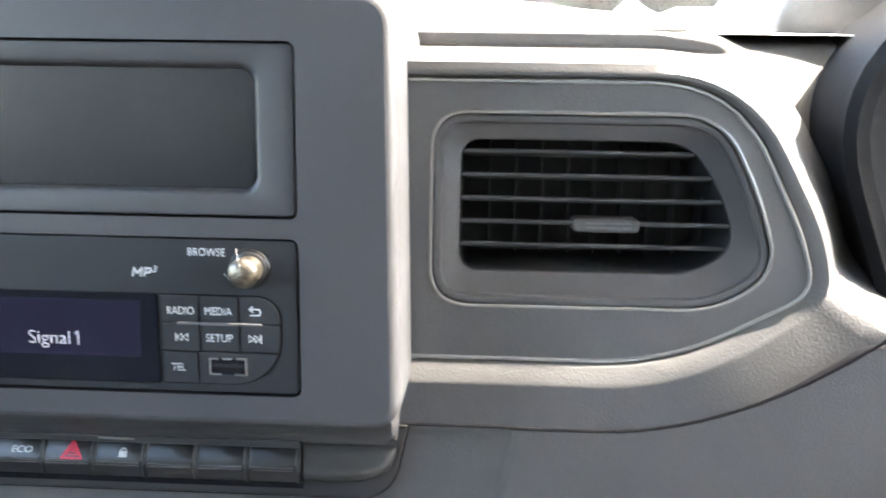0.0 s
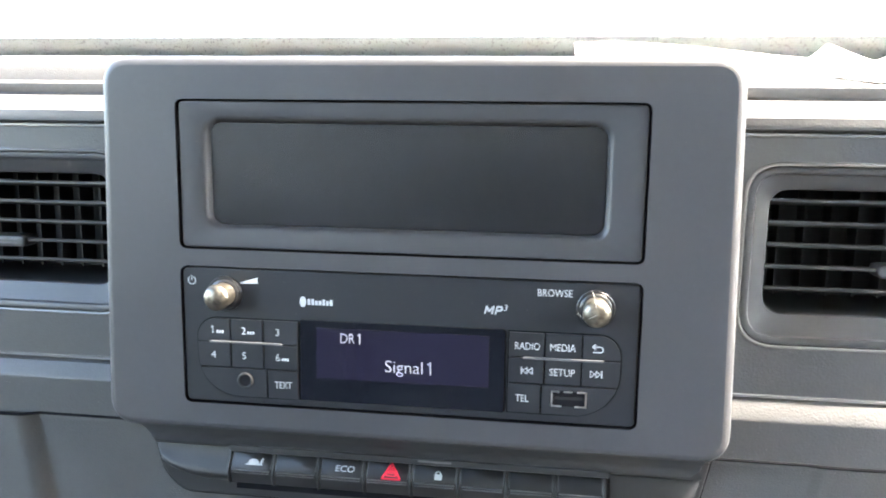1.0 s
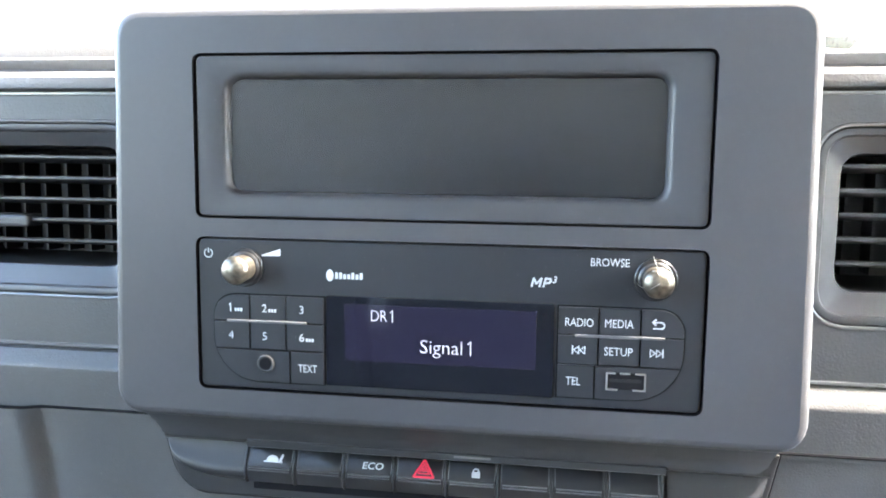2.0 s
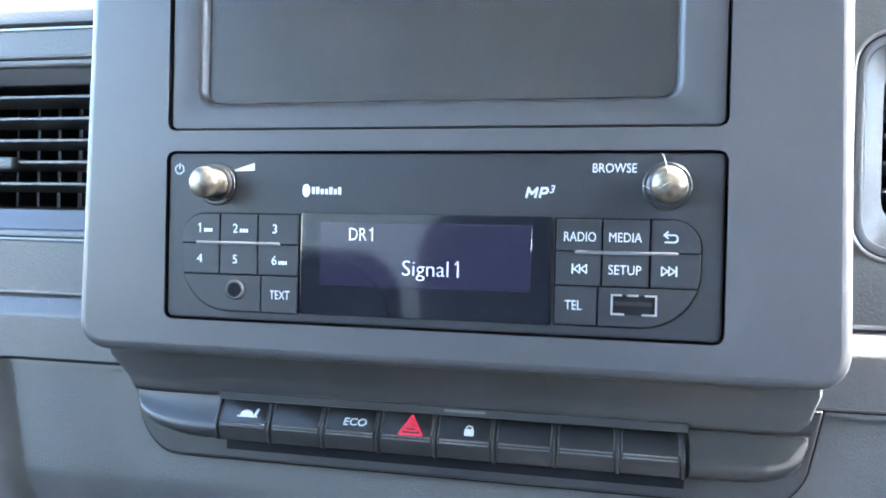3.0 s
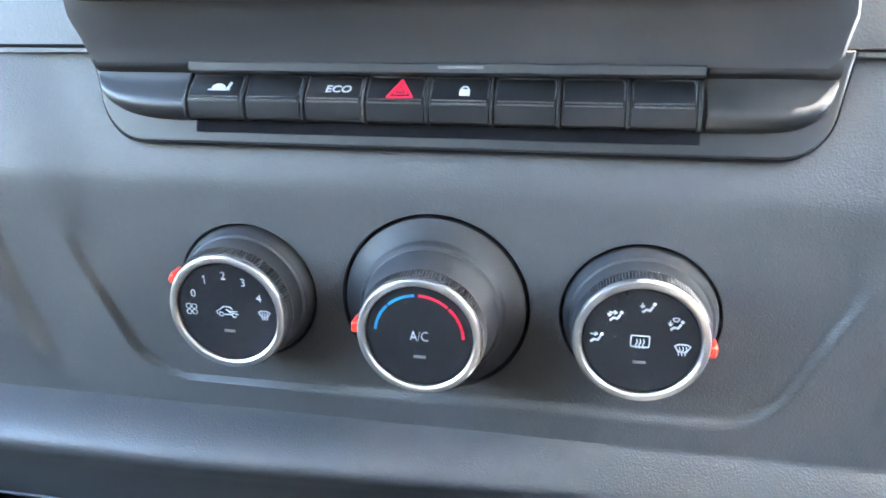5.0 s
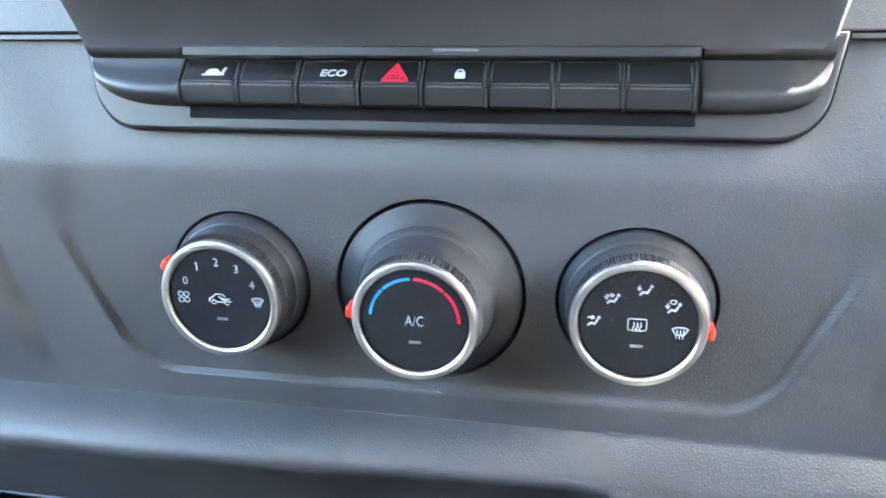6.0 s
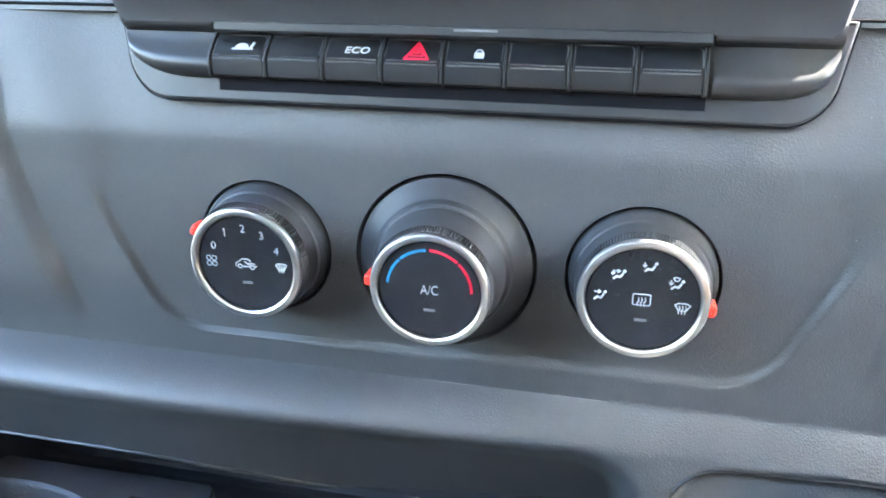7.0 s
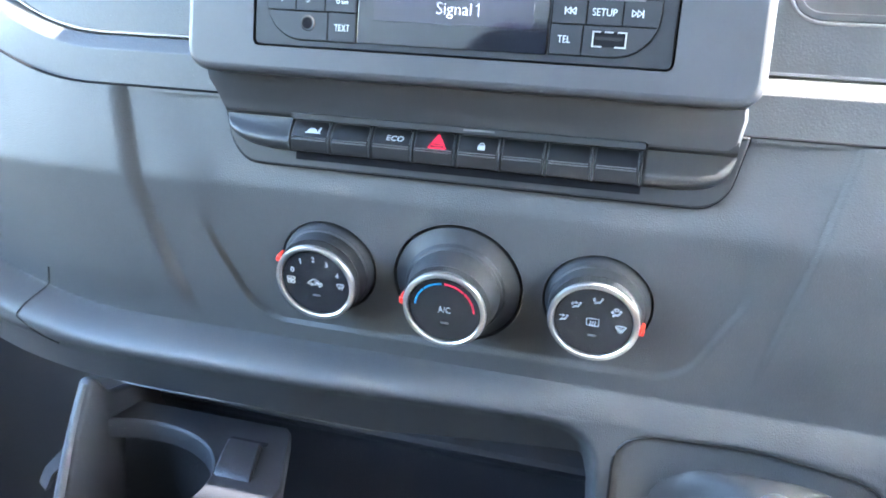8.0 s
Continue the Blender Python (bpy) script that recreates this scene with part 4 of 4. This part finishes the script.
# ---------------------------------------------------------------- rotary heater controls
def rotary(ix, height, kind_, pointer_deg, label, k_r):
    x, v, r = HOLES[ix]
    m = m_climate @ Matrix.Translation((x, v, 0))
    o = thing("rotary_control", m, label, "rotary knob", "heater controls")
    bm = bmesh.new()
    if kind_ == "mid":
        turned(bm, [(0.0331, -0.008), (0.0331, -0.0004), (0.0329, 0.0002), (0.0320, 0.0006), (0.0268, 0.0042), (0.0262, 0.0050), (0.0258, 0.0066), (0.0252, 0.0072)], 96, cap1=False)
    else:
        turned(bm, [(0.0261, -0.008), (0.0261, -0.0006), (0.0258, 0.0012), (0.0252, 0.0030), (0.0246, 0.0040), (0.0244, 0.0046)], 96, cap1=False)
    part("collar", bm, KNOB, o)
    # grip: smooth skirt, knurled band near the front
    bm = bmesh.new()
    n0 = 0.0070 if kind_ == "mid" else 0.0044
    r0 = 0.0250 if kind_ == "mid" else 0.0243
    turned(bm, [(r0, n0), (r0 - 0.0008, n0 + 0.0008), (0.0236 * k_r, height - 0.0075), (0.0233 * k_r, height - 0.0068)], 96, cap1=False)
    part("skirt", bm, KNOB, o)
    bm = bmesh.new()
    seg = 264
    rings = []
    for h, rr in ((height - 0.0068, 0.0230), (height - 0.0064, 0.0233), (height - 0.0026, 0.0229), (height - 0.0022, 0.0226)):
        ring = []
        for k in range(seg):
            a = 2 * math.pi * k / seg
            q = rr * k_r + (0.00026 if k % 2 else -0.00012)
            ring.append((q * math.cos(a), q * math.sin(a), h))
        rings.append(ring)
    loft(bm, rings)
    part("knurled_grip", bm, KNOB, o, "finely ribbed grip band", 15)
    bm = bmesh.new()
    turned(bm, [(q * k_r, height - d) for q, d in ((0.0222, 0.0030), (0.0226, 0.0022), (0.0226, 0.0012), (0.0222, 0.0004), (0.0214, 0.0), (0.0203, 0.0001), (0.0196, 0.0007), (0.0194, 0.0022))], 96, cap1=False)
    part("ring", bm, CHROME, o, "satin chrome ring")
    bm = bmesh.new()
    turned(bm, [(0.0195 * k_r, height - 0.0030), (0.0193 * k_r, height - 0.0018), (0.0190 * k_r, height - 0.0014)] + [(0.0190 * k_r * q, height - 0.0014 - 0.0001 * (1 - q * q)) for q in (0.85, 0.7, 0.5, 0.3, 0.1)], 72)
    face = part("dial_face", bm, DIAL, o, "dark glossy dial face")
    a = radians(pointer_deg)
    bm = bmesh.new()
    slab(bm, rrect(0.0002, 0, 0.0034, 0.0044, 0.0013, 4), -0.0055, 0.0006, 0.0010, 3)
    part("pointer", bm, POINTER, o, "red pointer tab", m=Matrix.Translation((0.0232 * k_r * math.cos(a), 0.0232 * k_r * math.sin(a), height - 0.0022)) @ Matrix.Rotation(a, 4, "Z"))
    n = height - 0.0014
    bm = bmesh.new()
    slab(bm, rrect(0.0, -0.0076, 0.0042, 0.0010, 0.0002, 2), n - 0.0003, n + 0.0001, 0.00005, 1)
    part("indicator_bar", bm, GREYPRINT, face)
    return o, face, n


def defrost(bm, cx, cy, s, n, boxed=False):
    if boxed:
        strokes(bm, [rrect(cx, cy + 0.0003, 0.0058 * s, 0.0040 * s, 0.0005, 3)], 0.00034, n, n + 0.0001, True)
    else:
        strokes(bm, [[(cx - 0.0026 * s, cy + 0.0012 * s), (cx - 0.0014 * s, cy + 0.0019 * s), (cx + 0.0014 * s, cy + 0.0019 * s), (cx + 0.0026 * s, cy + 0.0012 * s), (cx + 0.0013 * s, cy - 0.0009 * s), (cx - 0.0013 * s, cy - 0.0009 * s)]], 0.0004, n, n + 0.0001, True)
    for d in (-0.0011, 0.0, 0.0011):
        x = cx + d * s
        strokes(bm, [[(x, cy + 0.0010 * s), (x + 0.0003 * s, cy), (x - 0.0003 * s, cy - 0.0010 * s), (x, cy - 0.0022 * s)]], 0.00032, n, n + 0.0001)


def airflow(bm, cx, cy, n, heads, screen=False):
    """A seated figure as a bent bar with a round dot, and the arrows of an air direction mark."""
    strokes(bm, [[(cx + 0.0021, cy + 0.0006), (cx + 0.0010, cy - 0.0012), (cx - 0.0006, cy - 0.0008), (cx - 0.0018, cy - 0.0020)]], 0.0009, n, n + 0.0001)
    slab(bm, circle(0.00075, 14, cx + 0.0027, cy + 0.0018), n, n + 0.0001, 0.00002, 1)
    for h in heads:
        if h == "f":
            strokes(bm, [[(cx - 0.0020, cy + 0.0017), (cx + 0.0006, cy + 0.0017)], [(cx - 0.0003, cy + 0.0025), (cx + 0.0009, cy + 0.0017), (cx - 0.0003, cy + 0.0009)]], 0.0005, n, n + 0.0001)
        else:
            strokes(bm, [[(cx - 0.0022, cy + 0.0020), (cx - 0.0022, cy + 0.0002)], [(cx - 0.0030, cy + 0.0009), (cx - 0.0022, cy - 0.0002), (cx - 0.0014, cy + 0.0009)]], 0.0005, n, n + 0.0001)
    if screen:
        strokes(bm, [[(cx - 0.0014, cy + 0.0032), (cx, cy + 0.0036), (cx + 0.0014, cy + 0.0032), (cx + 0.0007, cy + 0.0019), (cx - 0.0007, cy + 0.0019)]], 0.0004, n, n + 0.0001, True)


o, face, n = rotary(0, 0.0192, "side", 150, "dark fan speed knob with a satin chrome ring and numerals", 0.98)
for txt, x, y in (("0", -0.0124, 0.0066), ("1", -0.0073, 0.0122), ("2", 0.0000, 0.0141), ("3", 0.0073, 0.0119), ("4", 0.0126, 0.0062)):
    if txt == "1":
        digit_one("numeral", x, y, n, 0.0030, 0.00036, LEGEND, face)
    else:
        lettering("numeral", txt, x, y, n, 0.0030, LEGEND, face, bold=-0.00005)
bm = bmesh.new()
for a, b in ((-0.0011, 0.0011), (0.0011, 0.0011), (-0.0011, -0.0011), (0.0011, -0.0011)):
    strokes(bm, [circle(0.00095, 10, -0.0138 + a, 0.0002 + b)], 0.00028, n, n + 0.0001, True)
part("fan_symbol", bm, LEGEND, face)
bm = bmesh.new()
strokes(bm, [[(-0.0040, -0.0010), (-0.0040, 0.0002), (-0.0028, 0.0008), (-0.0014, 0.0020), (0.0010, 0.0020), (0.0020, 0.0012)], [(-0.0012, -0.0010), (0.0018, -0.0010)],
             [(0.0038, 0.0003), (0.0006, 0.0003), (-0.0004, 0.0010)], [(0.0042, -0.0008), (0.0006, 0.0000)], circle(0.0008, 10, -0.0024, -0.0010), circle(0.0008, 10, 0.0026, -0.0012)], 0.00032, n, n + 0.0001)
part("car_symbol", bm, LEGEND, face)
bm = bmesh.new(); defrost(bm, 0.0142, -0.0003, 0.82, n)
part("screen_symbol", bm, LEGEND, face)

o, face, n = rotary(1, 0.0262, "mid", 176, "dark temperature knob with chrome ring and wide collar", 0.945)
for mat, a0, a1, nm in ((BLUE, 172, 136, "blue_arc"), (BLUE, 131, 95, "blue_arc"), (RED, 88, 50, "red_arc"), (RED, 45, 2, "red_arc")):
    bm = bmesh.new()
    strokes(bm, [arc(0.0, 0.0, 0.0150, a0, a1, 10)], 0.0010, n, n + 0.0001)
    part(nm, bm, mat, face)
lettering("legend", "A/C", 0.0, 0.0002, n, 0.0036, LEGEND, face, 0.0062, bold=-0.00007)

o, face, n = rotary(2, 0.0182, "side", -6, "dark air direction knob with a satin chrome ring", 0.97)
for x, y, heads, scr in ((-0.0144, 0.0004, "f", False), (-0.0086, 0.0086, "fd", False), (0.0014, 0.0122, "d", False), (0.0104, 0.0066, "d", True)):
    bm = bmesh.new(); airflow(bm, 0, 0, n, heads, scr)
    bm.transform(Matrix.Translation((x, y, 0)) @ Matrix.Diagonal((0.76, 0.76, 1, 1)))
    part("airflow_symbol", bm, LEGEND, face)
bm = bmesh.new(); defrost(bm, 0.0132, -0.0018, 0.95, n)
part("screen_symbol", bm, LEGEND, face)
bm = bmesh.new(); defrost(bm, -0.0002, -0.0002, 1.0, n, True)
part("rear_screen_symbol", bm, LEGEND, face)

# ---------------------------------------------------------------- air vents
def air_vent(s):
    o = thing("air_vent", pose(0.208 * s, 0.040, 0.935, 90), "dark dashboard air vent with horizontal slats", "air vent", "dashboard air vents")
    def loc(pts):
        return [(x - 0.208 * s, z - 0.935) for x, z in mirrored(pts, s)]
    ring = loc(VENT_RING)
    inner = loc(VENT_MOUTH)
    bm = bmesh.new()
    loft(bm, [at(offset(ring, -0.0002), -0.006), at(offset(ring, -0.0002), -0.0014), at(offset(ring, -0.0008), -0.0006), at(offset(ring, -0.0022), -0.0004), at(offset(ring, -0.0034), -0.0010),
              at(offset(ring, -0.0040), -0.0022), at(offset(ring, -0.0062), -0.0032), at(inner, -0.0056), at(offset(inner, -0.0005), -0.0070)])
    part("surround", bm, VENT, o)
    bm = bmesh.new()
    tube(bm, at(offset(ring, 0.0006), 0.0000), 0.0008, 8, True)
    part("bead", bm, BEAD, o)
    bm = bmesh.new()
    loft(bm, [at(offset(inner, -0.0005), -0.0070), at(offset(inner, -0.0012), -0.05)], cap1=True)
    part("duct", bm, KNOB, o)
    lo, hi = min(p[1] for p in inner), max(p[1] for p in inner)
    def span(v):
        xs = []
        for i in range(len(inner)):
            a, b = inner[i - 1], inner[i]
            if (a[1] - v) * (b[1] - v) <= 0 and a[1] != b[1]:
                xs.append(a[0] + (b[0] - a[0]) * (v - a[1]) / (b[1] - a[1]))
        return min(xs), max(xs)
    for k in range(5):
        v = -0.0132 + 0.0094 * k
        if not lo + 0.002 < v < hi - 0.002:
            continue
        a, b = span(v)
        bm = bmesh.new()
        prof = [(0.0010, -0.0078), (0.0004, -0.0070), (-0.0004, -0.0070), (-0.0010, -0.0078), (-0.0012, -0.0200), (0.0004, -0.0206)]
        loft(bm, [[(x, v + p + (q + 0.0078) * 0.14, q) for p, q in prof] for x in (a + 0.0008, b - 0.0008)], cap0=True, cap1=True)
        part("slat", bm, SLAT, o)
    for k in range(9):
        x = -0.046 + 0.0115 * k
        bm = bmesh.new()
        box(bm, x - 0.0006, x + 0.0006, lo + 0.003, hi - 0.003, -0.048, -0.036)
        part("vane", bm, KNOB, o)
    bm = bmesh.new()
    tab = rrect(0.0, -0.0044, 0.0270, 0.0056, 0.0022, 5)
    slab(bm, tab, -0.0150, -0.0046, 0.0012, 3)
    t_ = part("tab", bm, VENT, o, "ribbed adjusting tab")
    bm = bmesh.new()
    for q in range(2):
        slab(bm, rrect(0.001, -0.0034 - 0.0018 * q, 0.0180, 0.0006, 0.0002, 2), -0.005, -0.0042, 0.0001, 1)
    part("rib", bm, SILVER, t_)
    return o


air_vent(1)
air_vent(-1)

# ---------------------------------------------------------------- instrument cluster
clu = thing("instrument_cluster", pose(0.462, 0.058, 0.95, 90), "black hooded instrument cluster with a red needle", "instrument cluster")
HOOD = rounded([(-0.118, -0.100), (0.16, -0.100), (0.19, 0.03), (0.15, 0.100), (-0.090, 0.100), (-0.172, 0.040)], [0.03, 0.03, 0.04, 0.04, 0.030, 0.05], 8)
bm = bmesh.new()
loft(bm, [at(offset(HOOD, -0.006), -0.09), at(offset(HOOD, -0.002), -0.010), at(offset(HOOD, 0.0), 0.000), at(offset(HOOD, -0.004), 0.0035), at(offset(HOOD, -0.010), 0.002), at(offset(HOOD, -0.020), -0.010), at(offset(HOOD, -0.030), -0.026)])
part("hood", bm, HOODING, clu)
# the cowl that rises behind it from the top of the pad
bm = bmesh.new()
rings = []
for x, f in ((0.316, 0.0), (0.317, 0.30), (0.322, 0.58), (0.332, 0.80), (0.350, 0.94), (0.380, 1.0), (0.56, 1.0), (0.60, 0.9), (0.63, 0.6), (0.64, 0.0)):
    rings.append([(x, y + 0.03 * (1 - f), 1.006 + (z - 1.006) * f) for y, z in ((0.162, 1.006), (0.159, 1.030), (0.156, 1.064), (0.158, 1.080), (0.170, 1.090), (0.200, 1.094), (0.240, 1.094), (0.300, 1.082), (0.350, 1.060), (0.380, 1.036))])
loft(bm, rings, close=False)
bm.transform(pose(0.462, 0.058, 0.95, 90).inverted())
part("cowl", bm, DASH, clu, "charcoal cowl behind the instruments")
bm = bmesh.new(); slab(bm, offset(HOOD, -0.028), -0.035, -0.026, 0.001)
dl = part("dial_panel", bm, DIAL, clu)
lettering("numeral", "3", -0.1164, 0.0042, -0.0259, 0.0058, LEGEND, dl)
for a_, b_ in (((-0.1184, 0.0144), (-0.1084, 0.0156)), ((-0.1194, -0.0076), (-0.1154, -0.0076))):
    bm = bmesh.new()
    strokes(bm, [[a_, b_]], 0.0010, -0.0260, -0.0257)
    part("scale_mark", bm, LEGEND, dl)
bm = bmesh.new()
strokes(bm, [[(-0.1144, -0.0278), (-0.0800, -0.0238)]], 0.0022, -0.0250, -0.0235)
part("needle", bm, POINTER, dl, "red needle")

# ---------------------------------------------------------------- loose paper on the dash top
def paper(name, rows, label):
    bm = bmesh.new()
    loft(bm, rows, close=False)
    geom = bmesh.ops.extrude_face_region(bm, geom=bm.faces[:])
    bmesh.ops.translate(bm, verts=[e for e in geom["geom"] if isinstance(e, bmesh.types.BMVert)], vec=(0, 0, 0.0003))
    return tagged(part(name, bm, PAPER, None, angle=60), label, "paper")


xs = [0.072, 0.10, 0.13, 0.16, 0.20, 0.235, 0.258, 0.272, 0.286, 0.32, 0.36]
zb = [1.0590, 1.0600, 1.0590, 1.0570, 1.0530, 1.0490, 1.0470, 1.0585, 1.0460, 1.0455, 1.0450]
rows = []
for f in (0.0, 0.25, 0.5, 0.75, 1.0):
    line = []
    for x, zz in zip(xs, zb):
        y = 0.110 + 0.27 * f
        lie = 1.0098 + (0.0035 * f / 0.2 if f < 0.2 else 0.0035 + (y - 0.16) * 0.142)
        line.append((x, y, lie + max(0.0, zz - 1.0447) * f ** 2 + 0.0006))
    rows.append(line)
paper("paper_sheet", rows, "white sheets of paper lying on the dash top, sunlit")
rows = []
for f in (0.0, 0.3, 0.6, 1.0):
    rows.append([(0.215 + 0.075 * g, 0.118 + 0.16 * f + 0.02 * g, 1.0128 + 0.018 * f + 0.012 * g ** 3) for g in (0.0, 0.25, 0.5, 0.75, 1.0)])
paper("paper_sheet", rows, "white sheet of paper with a curled corner on the dash top")

# ---------------------------------------------------------------- storage tray under the ledge
tray = thing("storage_tray", pose(-0.071, 0.06, 0.558), "dark open storage tray under the dashboard ledge", "storage tray")
def tray_part(name, bm, mat, label="", angle=35):
    bm.transform(Matrix.Translation((0.08, -0.06, -0.55)))
    return part(name, bm, mat, tray, label, angle)


bm = bmesh.new()
rings = []
for x in (-0.232, -0.10, 0.0, 0.074):
    rings.append([(x, 0.0990, 0.6620), (x, 0.0990, 0.6400), (x, 0.0965, 0.6372), (x, 0.0975, 0.6350), (x, 0.1000, 0.6320), (x, 0.1020, 0.6300), (x, 0.1040, 0.6240), (x, 0.1150, 0.5900), (x, 0.1150, 0.5600)])
loft(bm, rings, close=False)
tray_part("back_wall", bm, TRAY)
bm = bmesh.new(); box(bm, -0.232, 0.078, -0.06, 0.115, 0.560, 0.566)
tray_part("tray_floor", bm, TRAY)
bm = bmesh.new()
side = rounded([(-0.020, 0.50), (0.115, 0.50), (0.115, 0.648), (0.050, 0.655), (0.033, 0.672), (0.020, 0.640)], [0.01, 0.001, 0.001, 0.006, 0.006, 0.03], 5)
loft(bm, [[(x, y, z) for y, z in offset(side, d)] for x, d in ((-0.2265, -0.002), (-0.2250, -0.0005), (-0.2235, 0.0), (-0.2205, 0.0), (-0.2190, -0.0005), (-0.2175, -0.002))], cap0=True, cap1=True)
tray_part("side_wall", bm, TRAY, "", 50)
# paler than the side wall: light from the passenger's side put into its colour
bm = bmesh.new()
front = []
for k in range(18):
    z = 0.505 + 0.0095 * k
    front.append((-0.0205 + 0.2857 * (z - 0.5) + 1.6 * max(0.0, z - 0.61) ** 2, z))
loft(bm, [[(-0.2292, y + 0.008, z), (-0.2290, y + 0.004, z), (-0.2280, y + 0.0016, z), (-0.2245, y - 0.0016, z), (-0.2228, y - 0.0024, z), (-0.2208, y - 0.0016, z), (-0.2196, y + 0.002, z)] for y, z in front], close=False, cap1=True)
tray_part("front_edge", bm, FASCIA, "smooth grey front edge, paler as if lit from the side", 50)

cup = thing("cup_holder", pose(-0.156, 0.0, 0.574), "dark plastic cup holder with a sprung clip", "cup holder")
TOP = 0.074
rim = arc(-0.022, -0.012, 0.066, 117, -58, 36)
outer = [(0.086, -0.070), (0.0795, 0.010), (0.0535, 0.0740), (0.0500, 0.0775), (-0.052, 0.0755)] + rim
bm = bmesh.new()
holed(bm, outer, [], TOP)
loft(bm, [at(outer, TOP), at(offset(outer, 0.0008), TOP - 0.0008), at(offset(outer, 0.0014), TOP - 0.0024), at(offset(outer, 0.0014), TOP - 0.012), at(offset(outer, -0.010), TOP - 0.014), at(offset(outer, -0.012), 0.0)])
part("body", bm, TRAY, cup)
bm = bmesh.new()
slab(bm, circle(0.064, 40, -0.022, -0.012), -0.004, 0.004, 0.001)
part("base", bm, TRAY, cup)
# sprung tongue: rises from a slot and curls over the rim
bm = bmesh.new()
rings = []
for t, y, n in ((0, 0.0490, 0.0010), (1, 0.0470, 0.0028), (2, 0.0400, 0.0036), (3, 0.0280, 0.0038), (4, 0.0180, 0.0032), (5, 0.0110, 0.0012), (6, 0.0070, -0.0030), (7, 0.0060, -0.0080)):
    cx = 0.0380 + (0.0490 - y) * 0.36
    w = 0.0105 + 0.0010 * t / 7
    rings.append([(cx - w, y, TOP + n - 0.006), (cx - w, y, TOP + n - 0.0012), (cx - w + 0.0014, y, TOP + n), (cx + w - 0.0014, y, TOP + n), (cx + w, y, TOP + n - 0.0012), (cx + w, y, TOP + n - 0.006)])
loft(bm, rings, cap0=True, cap1=True)
part("clip", bm, TRAY, cup, "curved spring clip")
# black slab laid on top, standing in for the shade in the clip's slot
bm = bmesh.new()
slab(bm, rrect(0.0385, 0.0520, 0.0240, 0.0046, 0.0010, 3), TOP - 0.002, TOP + 0.0004, 0.0003)
part("clip_slot", bm, GAPSHADE, cup)

# ---------------------------------------------------------------- gear lever
gear = thing("gear_lever", pose(0.1610, 0.0570, 0.6400, 90 + 9), "gear lever with a grey gaiter and chrome collar", "gear lever")
BEZ_G = rrect(0.0, -0.004, 0.104, 0.084, 0.024, 7)
field = rounded([(0.089, 0.580), (0.224, 0.580), (0.224, 0.6835), (0.160, 0.6935), (0.130, 0.6915), (0.089, 0.6900)], [0.01, 0.01, 0.024, 0.02, 0.01, 0.022], 6)
bm = bmesh.new()
tube(bm, [(x, skin_y(x, z) - 0.0002, z) for x, z in field], 0.0008, 6, True)
bm.transform(pose(0.1610, 0.0570, 0.6400, 90 + 9).inverted())
part("groove", bm, VOID, gear)
bm = bmesh.new()
rings = []
for k in range(12):
    t = k / 11
    base = BEZ_G
    m_ = len(base)
    ring = []
    for i, (x, y) in enumerate(base):
        a = 2 * math.pi * i / m_
        cxr, cyr = 0.002 + 0.010 * math.cos(a + 0.4), 0.044 + 0.010 * math.sin(a + 0.4)
        f = t ** 0.8
        wr = 0.0012 * math.sin(i * 0.9 + t * 9) * (1 - t) * t * 3
        ring.append((x * (1 - f) + cxr * f, y * (1 - f) + cyr * f, -0.0060 + 0.040 * t ** 2.0 + wr))
    rings.append(ring)
loft(bm, rings, cap1=True)
part("gaiter", bm, GAITER, gear, "soft wrinkled grey gaiter", 80)
bm = bmesh.new()
turned(bm, [(0.0085, 0.028), (0.0092, 0.032), (0.0096, 0.042), (0.0090, 0.047), (0.0068, 0.051), (0.003, 0.0525)], 40, 0.002, 0.0490)
part("collar", bm, CHROME, gear, "polished chrome collar")
